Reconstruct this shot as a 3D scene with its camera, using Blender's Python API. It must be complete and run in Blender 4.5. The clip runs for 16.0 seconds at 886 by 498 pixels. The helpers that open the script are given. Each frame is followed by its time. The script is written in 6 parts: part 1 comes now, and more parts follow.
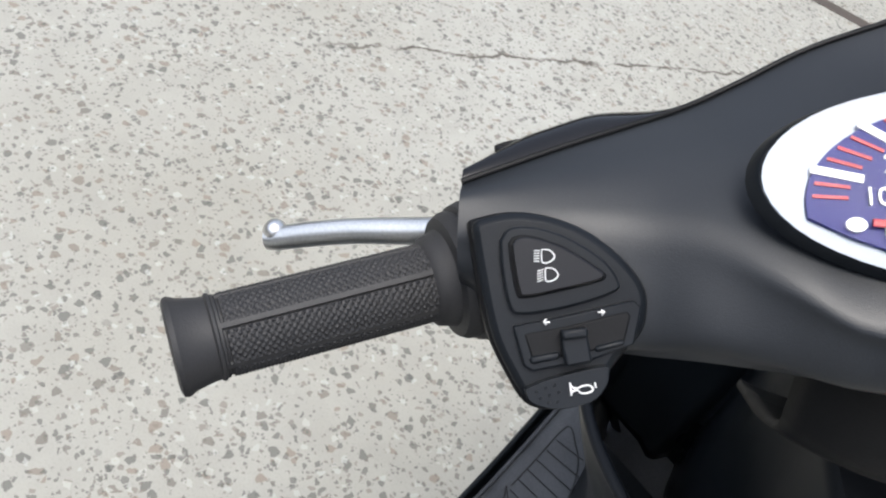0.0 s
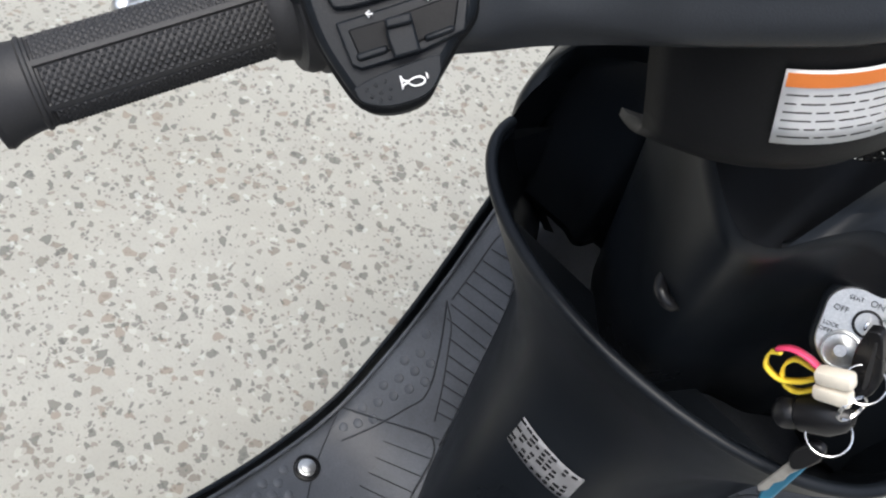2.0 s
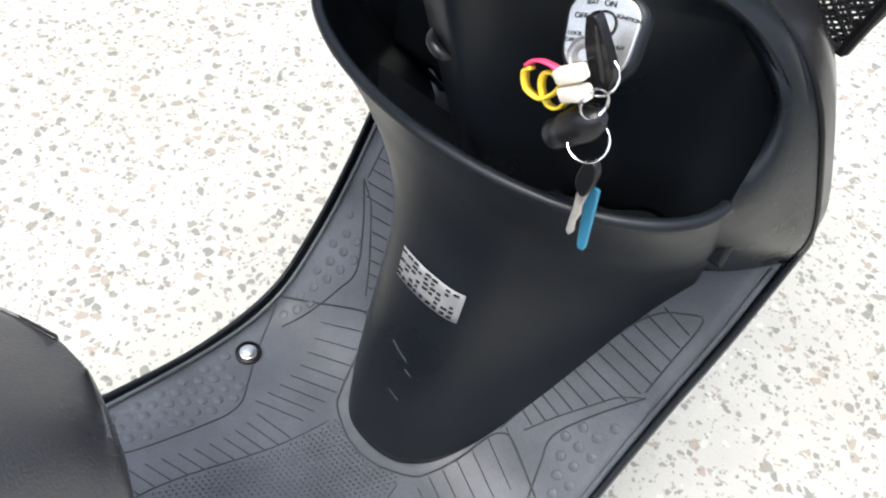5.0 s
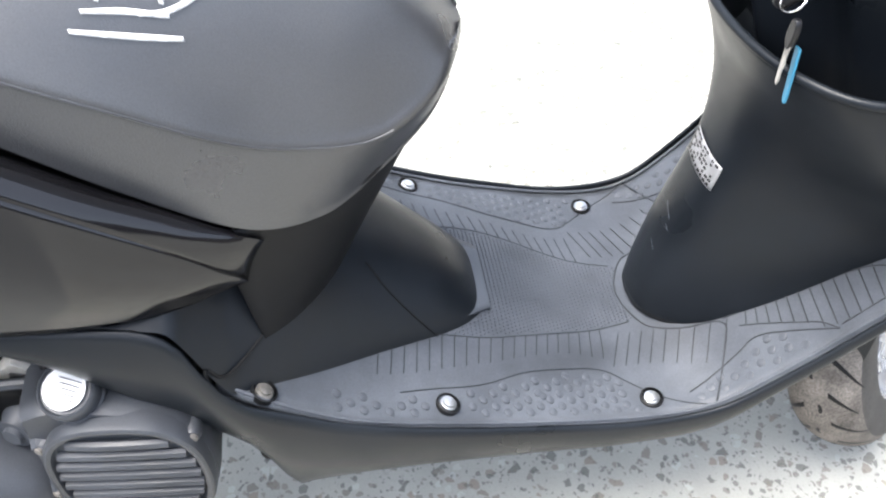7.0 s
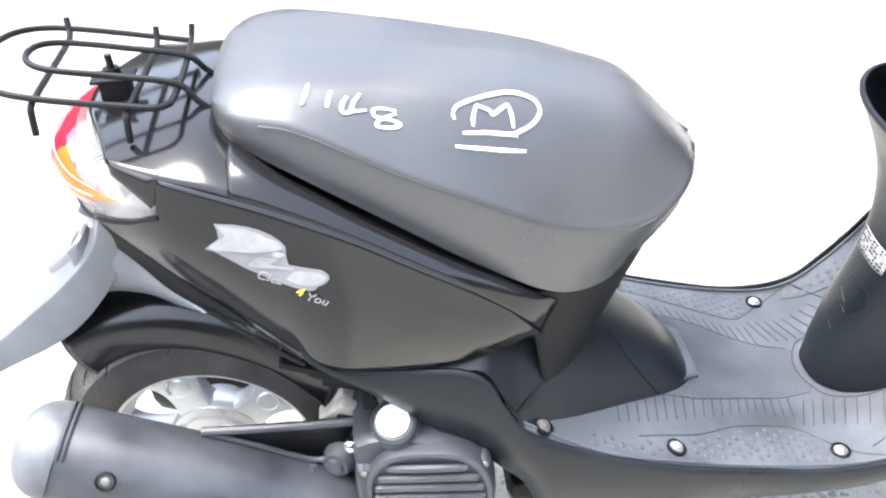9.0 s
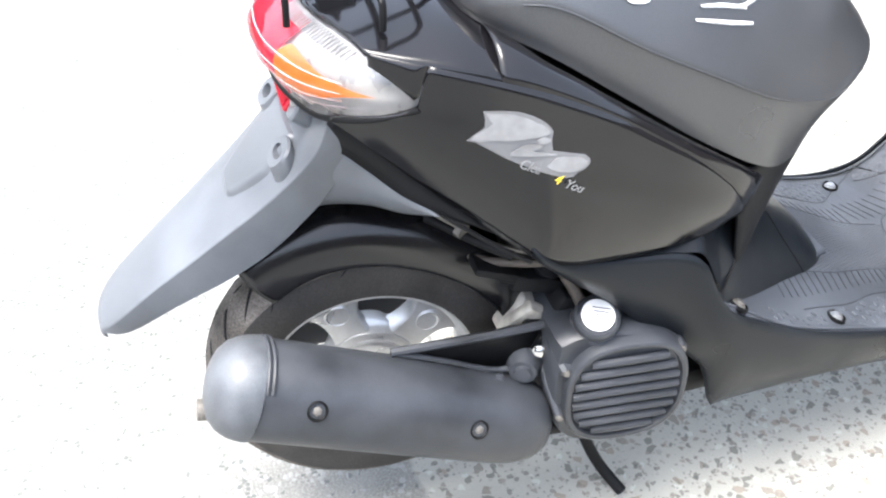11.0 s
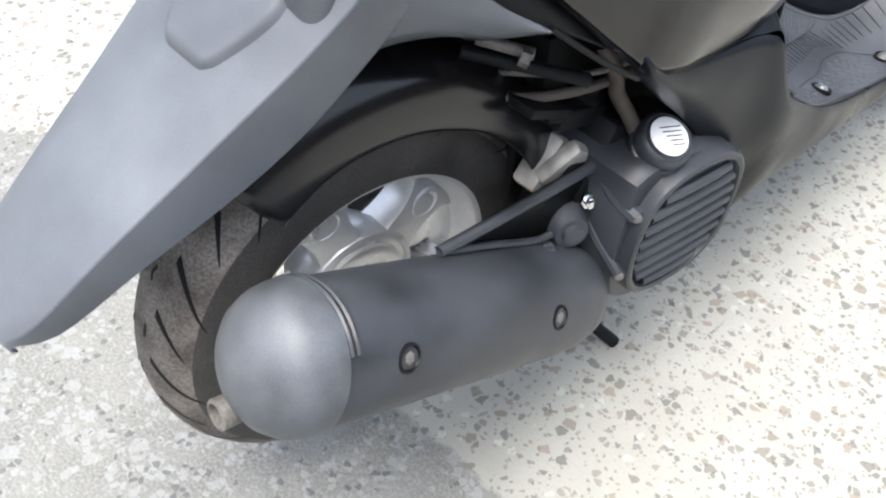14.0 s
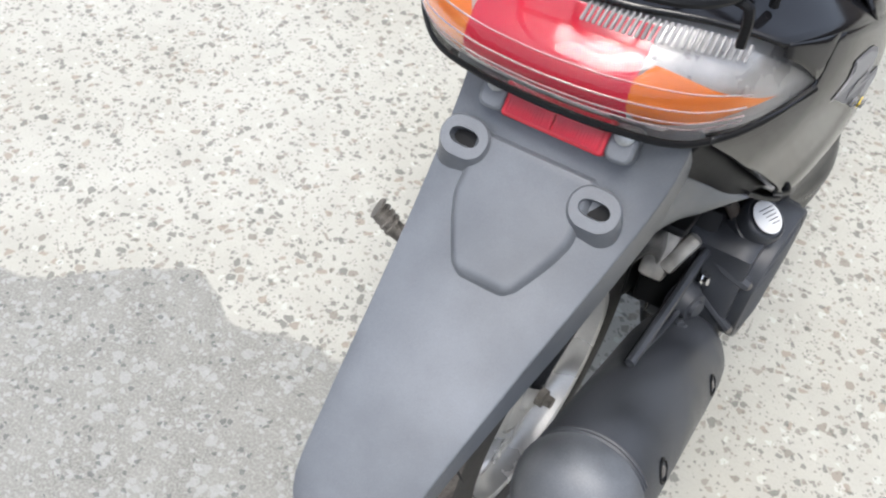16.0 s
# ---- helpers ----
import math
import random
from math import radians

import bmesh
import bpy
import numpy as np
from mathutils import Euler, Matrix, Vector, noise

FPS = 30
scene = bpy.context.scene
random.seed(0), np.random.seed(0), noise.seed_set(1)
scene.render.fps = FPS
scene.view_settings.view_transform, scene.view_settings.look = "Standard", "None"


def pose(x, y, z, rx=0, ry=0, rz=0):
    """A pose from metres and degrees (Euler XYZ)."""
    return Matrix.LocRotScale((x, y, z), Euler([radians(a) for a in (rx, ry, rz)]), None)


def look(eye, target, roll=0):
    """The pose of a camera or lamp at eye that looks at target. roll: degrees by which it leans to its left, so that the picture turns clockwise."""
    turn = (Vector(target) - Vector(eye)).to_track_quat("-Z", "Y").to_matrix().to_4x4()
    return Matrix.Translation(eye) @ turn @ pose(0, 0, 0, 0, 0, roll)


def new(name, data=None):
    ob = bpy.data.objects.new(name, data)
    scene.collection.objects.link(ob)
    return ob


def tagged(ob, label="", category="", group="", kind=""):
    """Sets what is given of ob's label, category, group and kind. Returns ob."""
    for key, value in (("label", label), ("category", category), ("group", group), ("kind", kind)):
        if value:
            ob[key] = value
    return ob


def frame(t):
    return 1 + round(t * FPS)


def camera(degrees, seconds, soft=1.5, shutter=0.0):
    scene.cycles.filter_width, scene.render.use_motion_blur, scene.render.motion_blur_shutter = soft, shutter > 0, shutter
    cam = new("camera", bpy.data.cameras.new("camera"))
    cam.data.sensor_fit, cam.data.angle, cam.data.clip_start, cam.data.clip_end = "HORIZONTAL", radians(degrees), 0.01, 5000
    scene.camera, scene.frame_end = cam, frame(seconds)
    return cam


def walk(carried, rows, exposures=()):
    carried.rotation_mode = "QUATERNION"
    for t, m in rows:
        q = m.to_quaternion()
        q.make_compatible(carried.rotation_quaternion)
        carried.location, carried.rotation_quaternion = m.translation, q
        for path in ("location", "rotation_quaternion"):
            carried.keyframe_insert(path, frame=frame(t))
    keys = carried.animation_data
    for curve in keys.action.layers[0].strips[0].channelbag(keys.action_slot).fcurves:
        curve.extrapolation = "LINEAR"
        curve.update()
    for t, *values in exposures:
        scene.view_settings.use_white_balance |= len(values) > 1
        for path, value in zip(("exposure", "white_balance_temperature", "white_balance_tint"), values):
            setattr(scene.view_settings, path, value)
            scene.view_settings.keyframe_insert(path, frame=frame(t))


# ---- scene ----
cam = camera(52.2, 16.0, soft=2.2)
PATH = [
    (0, (-0.032, 0.511, 1.107), (-0.801, 1.693, -0.312), 23.9),
    (0.5, (-0.048, 0.51, 1.087), (-0.816, 1.634, -0.377), 23.8),
    (1, (-0.048, 0.517, 1.083), (-0.774, 1.639, -0.405), 24.0),
    (1.5, (-0.023, 0.523, 1.083), (-0.715, 1.642, -0.424), 23.1),
    (2, (0.041, 0.534, 1.066), (-0.531, 1.647, -0.494), 22.3),
    (2.5, (0.083, 0.569, 1.051), (-0.342, 1.713, -0.533), 17.1),
    (3, (0.096, 0.584, 1.029), (-0.308, 1.75, -0.545), 13.1),
    (3.5, (0.11, 0.605, 1.021), (-0.287, 1.778, -0.55), 12.0),
    (3.7, (0.122, 0.611, 1.02), (-0.294, 1.781, -0.548), 11.7),
    (5.8, (0.419, 0.506, 1.038), (-0.561, 1.321, -0.504), 7.5),
    (6, (0.473, 0.497, 1.04), (-0.568, 1.26, -0.487), 7.7),
    (6.5, (0.574, 0.518, 1.044), (-0.614, 1.068, -0.467), 5.5),
    (7, (0.679, 0.514, 1.074), (-0.693, 0.721, -0.367), 0.0),
    (7.5, (0.737, 0.476, 1.107), (-0.719, 0.488, -0.265), -4.8),
    (8, (0.809, 0.399, 1.145), (-0.702, 0.436, -0.166), -3.6),
    (8.5, (0.861, 0.334, 1.175), (-0.701, 0.397, -0.073), -3.7),
    (9, (0.901, 0.284, 1.184), (-0.712, 0.37, 0.006), -3.8),
    (9.5, (0.908, 0.225, 1.182), (-0.718, 0.215, 0.017), -5.2),
    (9.7, (0.895, 0.189, 1.175), (-0.726, 0.115, 0.005), -5.6),
    (11.8, (0.794, -0.29, 1.084), (-0.55, 0.387, -0.233), 1.6),
    (12, (0.764, -0.325, 1.07), (-0.56, 0.368, -0.26), 1.8),
    (12.5, (0.659, -0.4, 1.039), (-0.575, 0.428, -0.3), 2.7),
    (13, (0.581, -0.41, 0.989), (-0.56, 0.514, -0.37), 4.1),
    (13.5, (0.519, -0.386, 0.946), (-0.53, 0.593, -0.447), 5.3),
    (14, (0.474, -0.364, 0.919), (-0.47, 0.654, -0.521), 5.8),
    (14.5, (0.45, -0.389, 0.932), (-0.416, 0.681, -0.519), 9.8),
    (15, (0.366, -0.442, 0.999), (-0.436, 0.672, -0.455), 11.6),
    (15.5, (0.295, -0.491, 1.066), (-0.431, 0.646, -0.411), 11.6),
    (16, (0.182, -0.535, 1.103), (-0.426, 0.644, -0.394), 5.7),
]
EXPOSURES = [(0, 1.25), (1.5, 1.2), (2.5, 1.45), (3.5, 1.65), (6.0, 2.4), (7.0, 2.75), (8.0, 3.1), (9.0, 3.3), (9.7, 3.25), (11.8, 2.55), (12.5, 2.35), (14.0, 2.1), (15.0, 2.1), (16.0, 1.62)]
SKY, SUN = 0.12, 1.1
walk(cam, [(t, look(eye, target, roll)) for t, eye, target, roll in PATH], EXPOSURES)

# ---- world and light ----
world = bpy.data.worlds.new("sky")
scene.world = world
world.use_nodes = True
wn = world.node_tree
sky = wn.nodes.new("ShaderNodeTexSky")
sky.sky_type = "NISHITA"
sky.sun_disc = False
sky.sun_elevation = radians(70)
sky.sun_rotation = radians(170)
sky.air_density = 1.0
sky.dust_density = 3.0
haze = wn.nodes.new("ShaderNodeHueSaturation")
haze.inputs["Saturation"].default_value = 0.6
wn.links.new(sky.outputs[0], haze.inputs["Color"])
wn.links.new(haze.outputs[0], wn.nodes["Background"].inputs[0])
wn.nodes["Background"].inputs[1].default_value = SKY
sun_data = bpy.data.lights.new("sun", "SUN")
sun_data.energy = SUN
sun_data.angle = radians(35)
sun_data.color = (1.0, 0.975, 0.94)
sun = new("sun", sun_data)
sun.matrix_world = look((0.3, -1.4, 6), (0, 0.3, 0))


# ---- materials ----
def material(name, colour, rough=0.5, metal=0.0, coat=0.0, grain=0.0, grain_scale=400.0, stain=0.25, stain_scale=9.0, bump=0.0, rough_var=0.12, spec=0.5):
    m = bpy.data.materials.new(name)
    m.use_nodes = True
    t = m.node_tree
    b = t.nodes["Principled BSDF"]
    b.inputs["Metallic"].default_value = metal
    b.inputs["Coat Weight"].default_value = coat
    b.inputs["Coat Roughness"].default_value = 0.04
    b.inputs["Specular IOR Level"].default_value = spec
    co = t.nodes.new("ShaderNodeTexCoord")
    big = t.nodes.new("ShaderNodeTexNoise")
    big.inputs["Scale"].default_value = stain_scale
    big.inputs["Detail"].default_value = 5
    fine = t.nodes.new("ShaderNodeTexNoise")
    fine.inputs["Scale"].default_value = grain_scale
    fine.inputs["Detail"].default_value = 3
    for n in (big, fine):
        t.links.new(co.outputs["Object"], n.inputs["Vector"])
    ramp = t.nodes.new("ShaderNodeMapRange")
    ramp.inputs["From Min"].default_value, ramp.inputs["From Max"].default_value = 0.3, 0.7
    ramp.inputs["To Min"].default_value, ramp.inputs["To Max"].default_value = 1 - stain, 1 + stain
    t.links.new(big.outputs[0], ramp.inputs[0])
    g = t.nodes.new("ShaderNodeMapRange")
    g.inputs["From Min"].default_value, g.inputs["From Max"].default_value = 0.3, 0.7
    g.inputs["To Min"].default_value, g.inputs["To Max"].default_value = 1 - grain, 1 + grain
    t.links.new(fine.outputs[0], g.inputs[0])
    mul = t.nodes.new("ShaderNodeMath")
    mul.operation = "MULTIPLY"
    t.links.new(ramp.outputs[0], mul.inputs[0])
    t.links.new(g.outputs[0], mul.inputs[1])
    mix = t.nodes.new("ShaderNodeVectorMath")
    mix.operation = "SCALE"
    mix.inputs[0].default_value = colour
    t.links.new(mul.outputs[0], mix.inputs["Scale"])
    t.links.new(mix.outputs[0], b.inputs["Base Color"])
    r = t.nodes.new("ShaderNodeMapRange")
    r.inputs["From Min"].default_value, r.inputs["From Max"].default_value = 0.3, 0.7
    r.inputs["To Min"].default_value, r.inputs["To Max"].default_value = max(0.02, rough - rough_var), min(1, rough + rough_var)
    t.links.new(big.outputs[0], r.inputs[0])
    t.links.new(r.outputs[0], b.inputs["Roughness"])
    if bump:
        bp = t.nodes.new("ShaderNodeBump")
        bp.inputs["Strength"].default_value = bump
        bp.inputs["Distance"].default_value = 0.001
        t.links.new(fine.outputs[0], bp.inputs["Height"])
        t.links.new(bp.outputs[0], b.inputs["Normal"])
    return m


PLASTIC = material("matte_black_plastic", (0.0085, 0.0106, 0.0134), 0.36, grain=0.15, grain_scale=1500, bump=0.12, stain=0.25, spec=0.21)
# lighter copy of the matte plastic: the handlebar cover's sky sheen put into it
SKY_LIT = material("sky_lit_black_plastic", (0.015, 0.0175, 0.021), 0.46, grain=0.15, grain_scale=1500, bump=0.12, stain=0.3, spec=0.48)
GREY_PLASTIC = material("weathered_grey_plastic", (0.104, 0.114, 0.128), 0.40, grain=0.15, grain_scale=1500, bump=0.15, stain=0.40, stain_scale=7, spec=0.6)
DARK = material("dark_plastic", (0.0065, 0.0068, 0.0075), 0.5, grain=0.2, grain_scale=900, bump=0.1, spec=0.18)
GLOSS = material("glossy_black_paint", (0.006, 0.006, 0.007), 0.14, coat=0.05, rough_var=0.04, stain=0.2, spec=0.42)
SATIN = material("satin_black_plastic", (0.009, 0.009, 0.010), 0.3, grain=0.1, grain_scale=1200, bump=0.05, stain=0.2, spec=0.35)
SEAT = material("black_vinyl", (0.030, 0.031, 0.034), 0.37, grain=0.2, grain_scale=700, bump=0.35, stain=0.15, spec=1.0)
MAT = material("ribbed_rubber", (0.058, 0.064, 0.074), 0.46, grain=0.2, grain_scale=900, bump=0.3, stain=0.3, stain_scale=14, spec=0.35)
# darker copy of the mat rubber, with the grooves' shade put into the colour
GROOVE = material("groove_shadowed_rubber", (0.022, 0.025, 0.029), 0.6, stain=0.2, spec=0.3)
GRIP = material("grip_rubber", (0.02, 0.02, 0.021), 0.6, grain=0.15, grain_scale=1200, bump=0.2)
TYRE = material("worn_tyre_rubber", (0.040, 0.037, 0.034), 0.7, grain=0.3, grain_scale=500, bump=0.4, stain=0.4, stain_scale=20)
TREAD = material("dusty_tread_rubber", (0.150, 0.134, 0.118), 0.8, grain=0.35, grain_scale=400, bump=0.4, stain=0.5, stain_scale=25, spec=0.3)
SILVER = material("silver_wheel_paint", (0.56, 0.56, 0.555), 0.32, metal=0.6, stain=0.2, grain=0.05)
ALLOY = material("polished_aluminium", (0.78, 0.78, 0.76), 0.3, metal=1.0, stain=0.1, grain=0.08, grain_scale=800)
CAST = material("dull_cast_metal", (0.17, 0.16, 0.145), 0.6, metal=0.5, stain=0.4, stain_scale=40, grain=0.2)
CHROME = material("bright_steel", (0.8, 0.8, 0.8), 0.15, metal=1.0, stain=0.08)
WHITE = material("white_print", (0.75, 0.75, 0.74), 0.5, stain=0.1)
CHALK = material("white_chalk_paint", (0.58, 0.58, 0.58), 0.9, stain=0.25, stain_scale=120, grain=0.2)
RED_PAINT = material("red_print", (0.42, 0.015, 0.03), 0.5)
ORANGE = material("orange_print", (0.8, 0.22, 0.04), 0.5)
YELLOW = material("yellow_print", (0.85, 0.62, 0.05), 0.5)
PINK = material("pink_rubber", (0.8, 0.06, 0.16), 0.5)
BLUE_KEY = material("blue_plastic", (0.03, 0.17, 0.27), 0.35)
NAVY = material("violet_dial", (0.030, 0.032, 0.15), 0.5, stain=0.15, spec=0.2)
DIAL = material("pale_dial", (0.30, 0.34, 0.40), 0.4, stain=0.1)
CREAM = material("cream_plastic", (0.72, 0.66, 0.55), 0.5, stain=0.15, stain_scale=80)
HOSE = material("brown_hose", (0.075, 0.062, 0.052), 0.6, stain=0.3, stain_scale=60)
TAPE = material("silver_decal", (0.27, 0.27, 0.275), 0.5, metal=0.2, stain=0.2, stain_scale=60)
PALE_METAL = material("pale_casting", (0.36, 0.345, 0.31), 0.5, metal=0.3, stain=0.35, stain_scale=50)
ENAMEL = material("heatproof_black_enamel", (0.036, 0.0395, 0.046), 0.42, grain=0.15, grain_scale=900, bump=0.15, stain=0.35, stain_scale=14, spec=0.45)
END_CAP = material("greyed_enamel", (0.085, 0.092, 0.102), 0.42, grain=0.15, grain_scale=900, bump=0.15, stain=0.35, stain_scale=20, spec=0.45)
FENDER = material("glossy_black_fender", (0.007, 0.007, 0.008), 0.22, stain=0.2, spec=0.5, rough_var=0.06)
# for the added walls, dark so that glossy sides reflect less
WALL = material("unseen_wall_render", (0.085, 0.075, 0.068), 0.85, stain=0.35, stain_scale=1.5, grain=0.15, grain_scale=60, bump=0.3, spec=0.2)
PLATE = material("brushed_plate", (0.46, 0.47, 0.47), 0.38, metal=0.85, stain=0.12, grain=0.12, grain_scale=900)


LAMP_BACK = material("pale_lamp_reflector", (0.42, 0.42, 0.42), 0.32, metal=0.35, stain=0.25, stain_scale=40)
DECAL_GREY = material("grey_decal_backing", (0.17, 0.17, 0.175), 0.45, stain=0.1)


def lens(name, colour, clear, rough=0.08):
    m = bpy.data.materials.new(name)
    m.use_nodes = True
    b = m.node_tree.nodes["Principled BSDF"]
    b.inputs["Base Color"].default_value = (*colour, 1)
    b.inputs["Roughness"].default_value = rough
    b.inputs["Transmission Weight"].default_value = clear
    b.inputs["IOR"].default_value = 1.45
    return m


CLEAR = lens("clear_lens", (0.95, 0.95, 0.95), 1.0, 0.03)
DIAL_GLASS = lens("dial_glass", (0.98, 0.98, 0.98), 1.0, 0.25)
DIAL_GLASS.node_tree.nodes["Principled BSDF"].inputs["IOR"].default_value = 1.12
RED = lens("red_lens", (0.62, 0.02, 0.05), 0.35)
FROST = lens("frosted_lens", (0.85, 0.72, 0.72), 0.85, 0.2)
AMBER = lens("amber_lens", (0.78, 0.20, 0.03), 0.35)


def ground_material():
    m = bpy.data.materials.new("concrete_and_asphalt")
    m.use_nodes = True
    t = m.node_tree
    N, L = t.nodes.new, t.links.new
    b = t.nodes["Principled BSDF"]
    co = N("ShaderNodeTexCoord")

    def noise(scale, detail=4, rough=0.55):
        n = N("ShaderNodeTexNoise")
        n.inputs["Scale"].default_value, n.inputs["Detail"].default_value, n.inputs["Roughness"].default_value = scale, detail, rough
        L(co.outputs["Object"], n.inputs["Vector"])
        return n

    def span(src, a, z, lo=0.0, hi=1.0):
        n = N("ShaderNodeMapRange")
        for k, v in (("From Min", a), ("From Max", z), ("To Min", lo), ("To Max", hi)):
            n.inputs[k].default_value = v
        L(src, n.inputs["Value"])
        return n.outputs[0]

    def mixed(fac, a, z):
        n = N("ShaderNodeMix")
        n.data_type = "RGBA"
        L(fac, n.inputs["Factor"])
        for k, v in (("A", a), ("B", z)):
            s = [i for i in n.inputs if i.name == k and i.type == "RGBA"][0]
            if isinstance(v, tuple):
                s.default_value = (v[0] * 0.94, v[1], v[2] * 1.03, 1)
            else:
                L(v, s)
        return [o for o in n.outputs if o.type == "RGBA"][0]

    def math_node(op, a, z):
        n = N("ShaderNodeMath")
        n.operation = op
        for i, v in enumerate((a, z)):
            if isinstance(v, float):
                n.inputs[i].default_value = v
            else:
                L(v, n.inputs[i])
        return n.outputs[0]

    def chips(scale, keep, warp=0.012):
        w = noise(scale * 1.6, 2)
        add = N("ShaderNodeVectorMath")
        add.operation = "MULTIPLY_ADD"
        add.inputs[1].default_value = (warp, warp, warp)
        L(w.outputs["Color"], add.inputs[0])
        L(co.outputs["Object"], add.inputs[2])
        v = N("ShaderNodeTexVoronoi")
        v.inputs["Scale"].default_value = scale
        L(add.outputs[0], v.inputs["Vector"])
        e = N("ShaderNodeTexVoronoi")
        e.feature = "DISTANCE_TO_EDGE"
        e.inputs["Scale"].default_value = scale
        L(add.outputs[0], e.inputs["Vector"])
        sep = N("ShaderNodeSeparateColor")
        L(v.outputs["Color"], sep.inputs[0])
        pick = span(sep.outputs[0], keep, keep + 0.01)
        edge = span(math_node("SUBTRACT", e.outputs[0], math_node("MULTIPLY", sep.outputs[2], 0.22)), 0.03, 0.07)
        return math_node("MULTIPLY", pick, edge), sep.outputs[1]

    patch, mid, grit = noise(1.3, 6), noise(14, 5), noise(260, 4)
    base = mixed(span(patch.outputs[0], 0.35, 0.65), (0.330, 0.304, 0.257), (0.396, 0.373, 0.330))
    base = mixed(span(mid.outputs[0], 0.42, 0.72, 0.0, 0.35), base, (0.277, 0.257, 0.224))
    base = mixed(span(grit.outputs[0], 0.5, 0.75, 0.0, 0.3), base, (0.238, 0.218, 0.185))
    for scale, keep, dark, pale in ((74, 0.78, (0.085, 0.082, 0.074), (0.215, 0.165, 0.125)), (120, 0.77, (0.100, 0.097, 0.088), (0.200, 0.170, 0.140)), (95, 0.92, (0.430, 0.415, 0.375), (0.450, 0.425, 0.375)), (230, 0.84, (0.130, 0.123, 0.110), (0.180, 0.155, 0.130))):
        f, tone = chips(scale, keep, 0.5 / scale)
        base = mixed(math_node("MULTIPLY", f, 0.66), base, mixed(span(tone, 0.35, 0.8), dark, pale))
    # asphalt
    tar = mixed(span(mid.outputs[0], 0.35, 0.65), (0.165, 0.155, 0.138), (0.215, 0.203, 0.182))
    tar = mixed(span(grit.outputs[0], 0.42, 0.7), tar, (0.278, 0.262, 0.236))
    for scale, keep, c in ((60, 0.72, (0.285, 0.276, 0.256)), (120, 0.66, (0.300, 0.290, 0.270)), (130, 0.86, (0.085, 0.085, 0.082))):
        f, tone = chips(scale, keep, 0.5 / scale)
        tar = mixed(math_node("MULTIPLY", f, 0.7), tar, c)
    stain = noise(1.1, 3)
    tar = mixed(span(stain.outputs[0], 0.62, 0.72, 0.0, 0.45), tar, (0.079, 0.076, 0.073))
    # the ragged joint of the two
    sx = N("ShaderNodeSeparateXYZ")
    L(co.outputs["Object"], sx.inputs[0])
    wob, ragged = noise(2.4, 3, 0.5), noise(24, 4, 0.65)
    bend = N("ShaderNodeFloatCurve")
    bend.mapping.use_clip = False
    pts = bend.mapping.curves[0].points
    pts[0].location, pts[1].location = (0.0, 0.28), (1.0, 0.62)
    for x, y in ((0.258, 0.373), (0.360, 0.342), (0.472, 0.396), (0.517, 0.418), (0.546, 0.475), (0.583, 0.550), (0.602, 0.573), (0.625, 0.558), (0.646, 0.529), (0.662, 0.533), (0.677, 0.553), (0.718, 0.561), (0.843, 0.555), (0.880, 0.566), (0.910, 0.566)):
        pts.new(x, y)
    bend.mapping.update()
    L(span(sx.outputs[0], -2.0, 0.4), bend.inputs["Value"])
    far = math_node("MULTIPLY", math_node("SUBTRACT", wob.outputs[0], 0.5), 0.04)
    edge = math_node("SUBTRACT", math_node("ADD", sx.outputs[1], math_node("ADD", far, math_node("MULTIPLY", math_node("SUBTRACT", ragged.outputs[0], 0.5), 0.030))), span(bend.outputs[0], 0.0, 1.0, -0.5, 0.5))
    mask = span(edge, 0.004, -0.004)
    colour = mixed(mask, base, tar)
    # one long crack
    cw = noise(9, 5, 0.65)
    line = math_node("ADD", math_node("ADD", math_node("MULTIPLY", sx.outputs[0], 0.915), math_node("MULTIPLY", sx.outputs[1], -0.40)), math_node("MULTIPLY", math_node("SUBTRACT", cw.outputs[0], 0.5), 0.09))
    gap = span(math_node("ABSOLUTE", math_node("ADD", line, 1.70), 0.0), 0.002, 0.007, 1.0, 0.0)
    gap = math_node("MULTIPLY", gap, span(sx.outputs[1], 1.5, 1.65))
    gap = math_node("MULTIPLY", gap, span(mid.outputs[0], 0.36, 0.5))
    colour = mixed(gap, colour, (0.10, 0.085, 0.07))
    L(colour, b.inputs["Base Color"])
    b.inputs["Roughness"].default_value = 0.75
    b.inputs["Specular IOR Level"].default_value = 0.3
    bp = N("ShaderNodeBump")
    bp.inputs["Distance"].default_value = 0.004
    h = math_node("ADD", math_node("MULTIPLY", grit.outputs[0], 0.35), math_node("MULTIPLY", math_node("MULTIPLY", noise(120, 4).outputs[0], mask), 1.6))
    L(h, bp.inputs["Height"])
    bp.inputs["Strength"].default_value = 0.5
    L(bp.outputs[0], b.inputs["Normal"])
    return m


# ---- mesh helpers ----
def part(name, bm, mat, parent, label="", smooth=True, bevel=0.0, solid=0.0, kind=""):
    """Link a bmesh as one mesh object under a thing or a part."""
    me = bpy.data.meshes.new(name)
    if smooth:
        for f in bm.faces:
            f.smooth = True
    bm.normal_update()
    bm.to_mesh(me)
    bm.free()
    me.materials.append(mat)
    if smooth:
        me.set_sharp_from_angle(angle=radians(38))
    ob = new(name, me)
    ob.parent = parent
    if solid:
        s = ob.modifiers.new("thick", "SOLIDIFY")
        s.thickness, s.offset = solid, -1
    if bevel:
        v = ob.modifiers.new("edge", "BEVEL")
        v.width, v.segments, v.limit_method, v.angle_limit = bevel, 2, "ANGLE", radians(40)
    return tagged(ob, label, kind=kind)


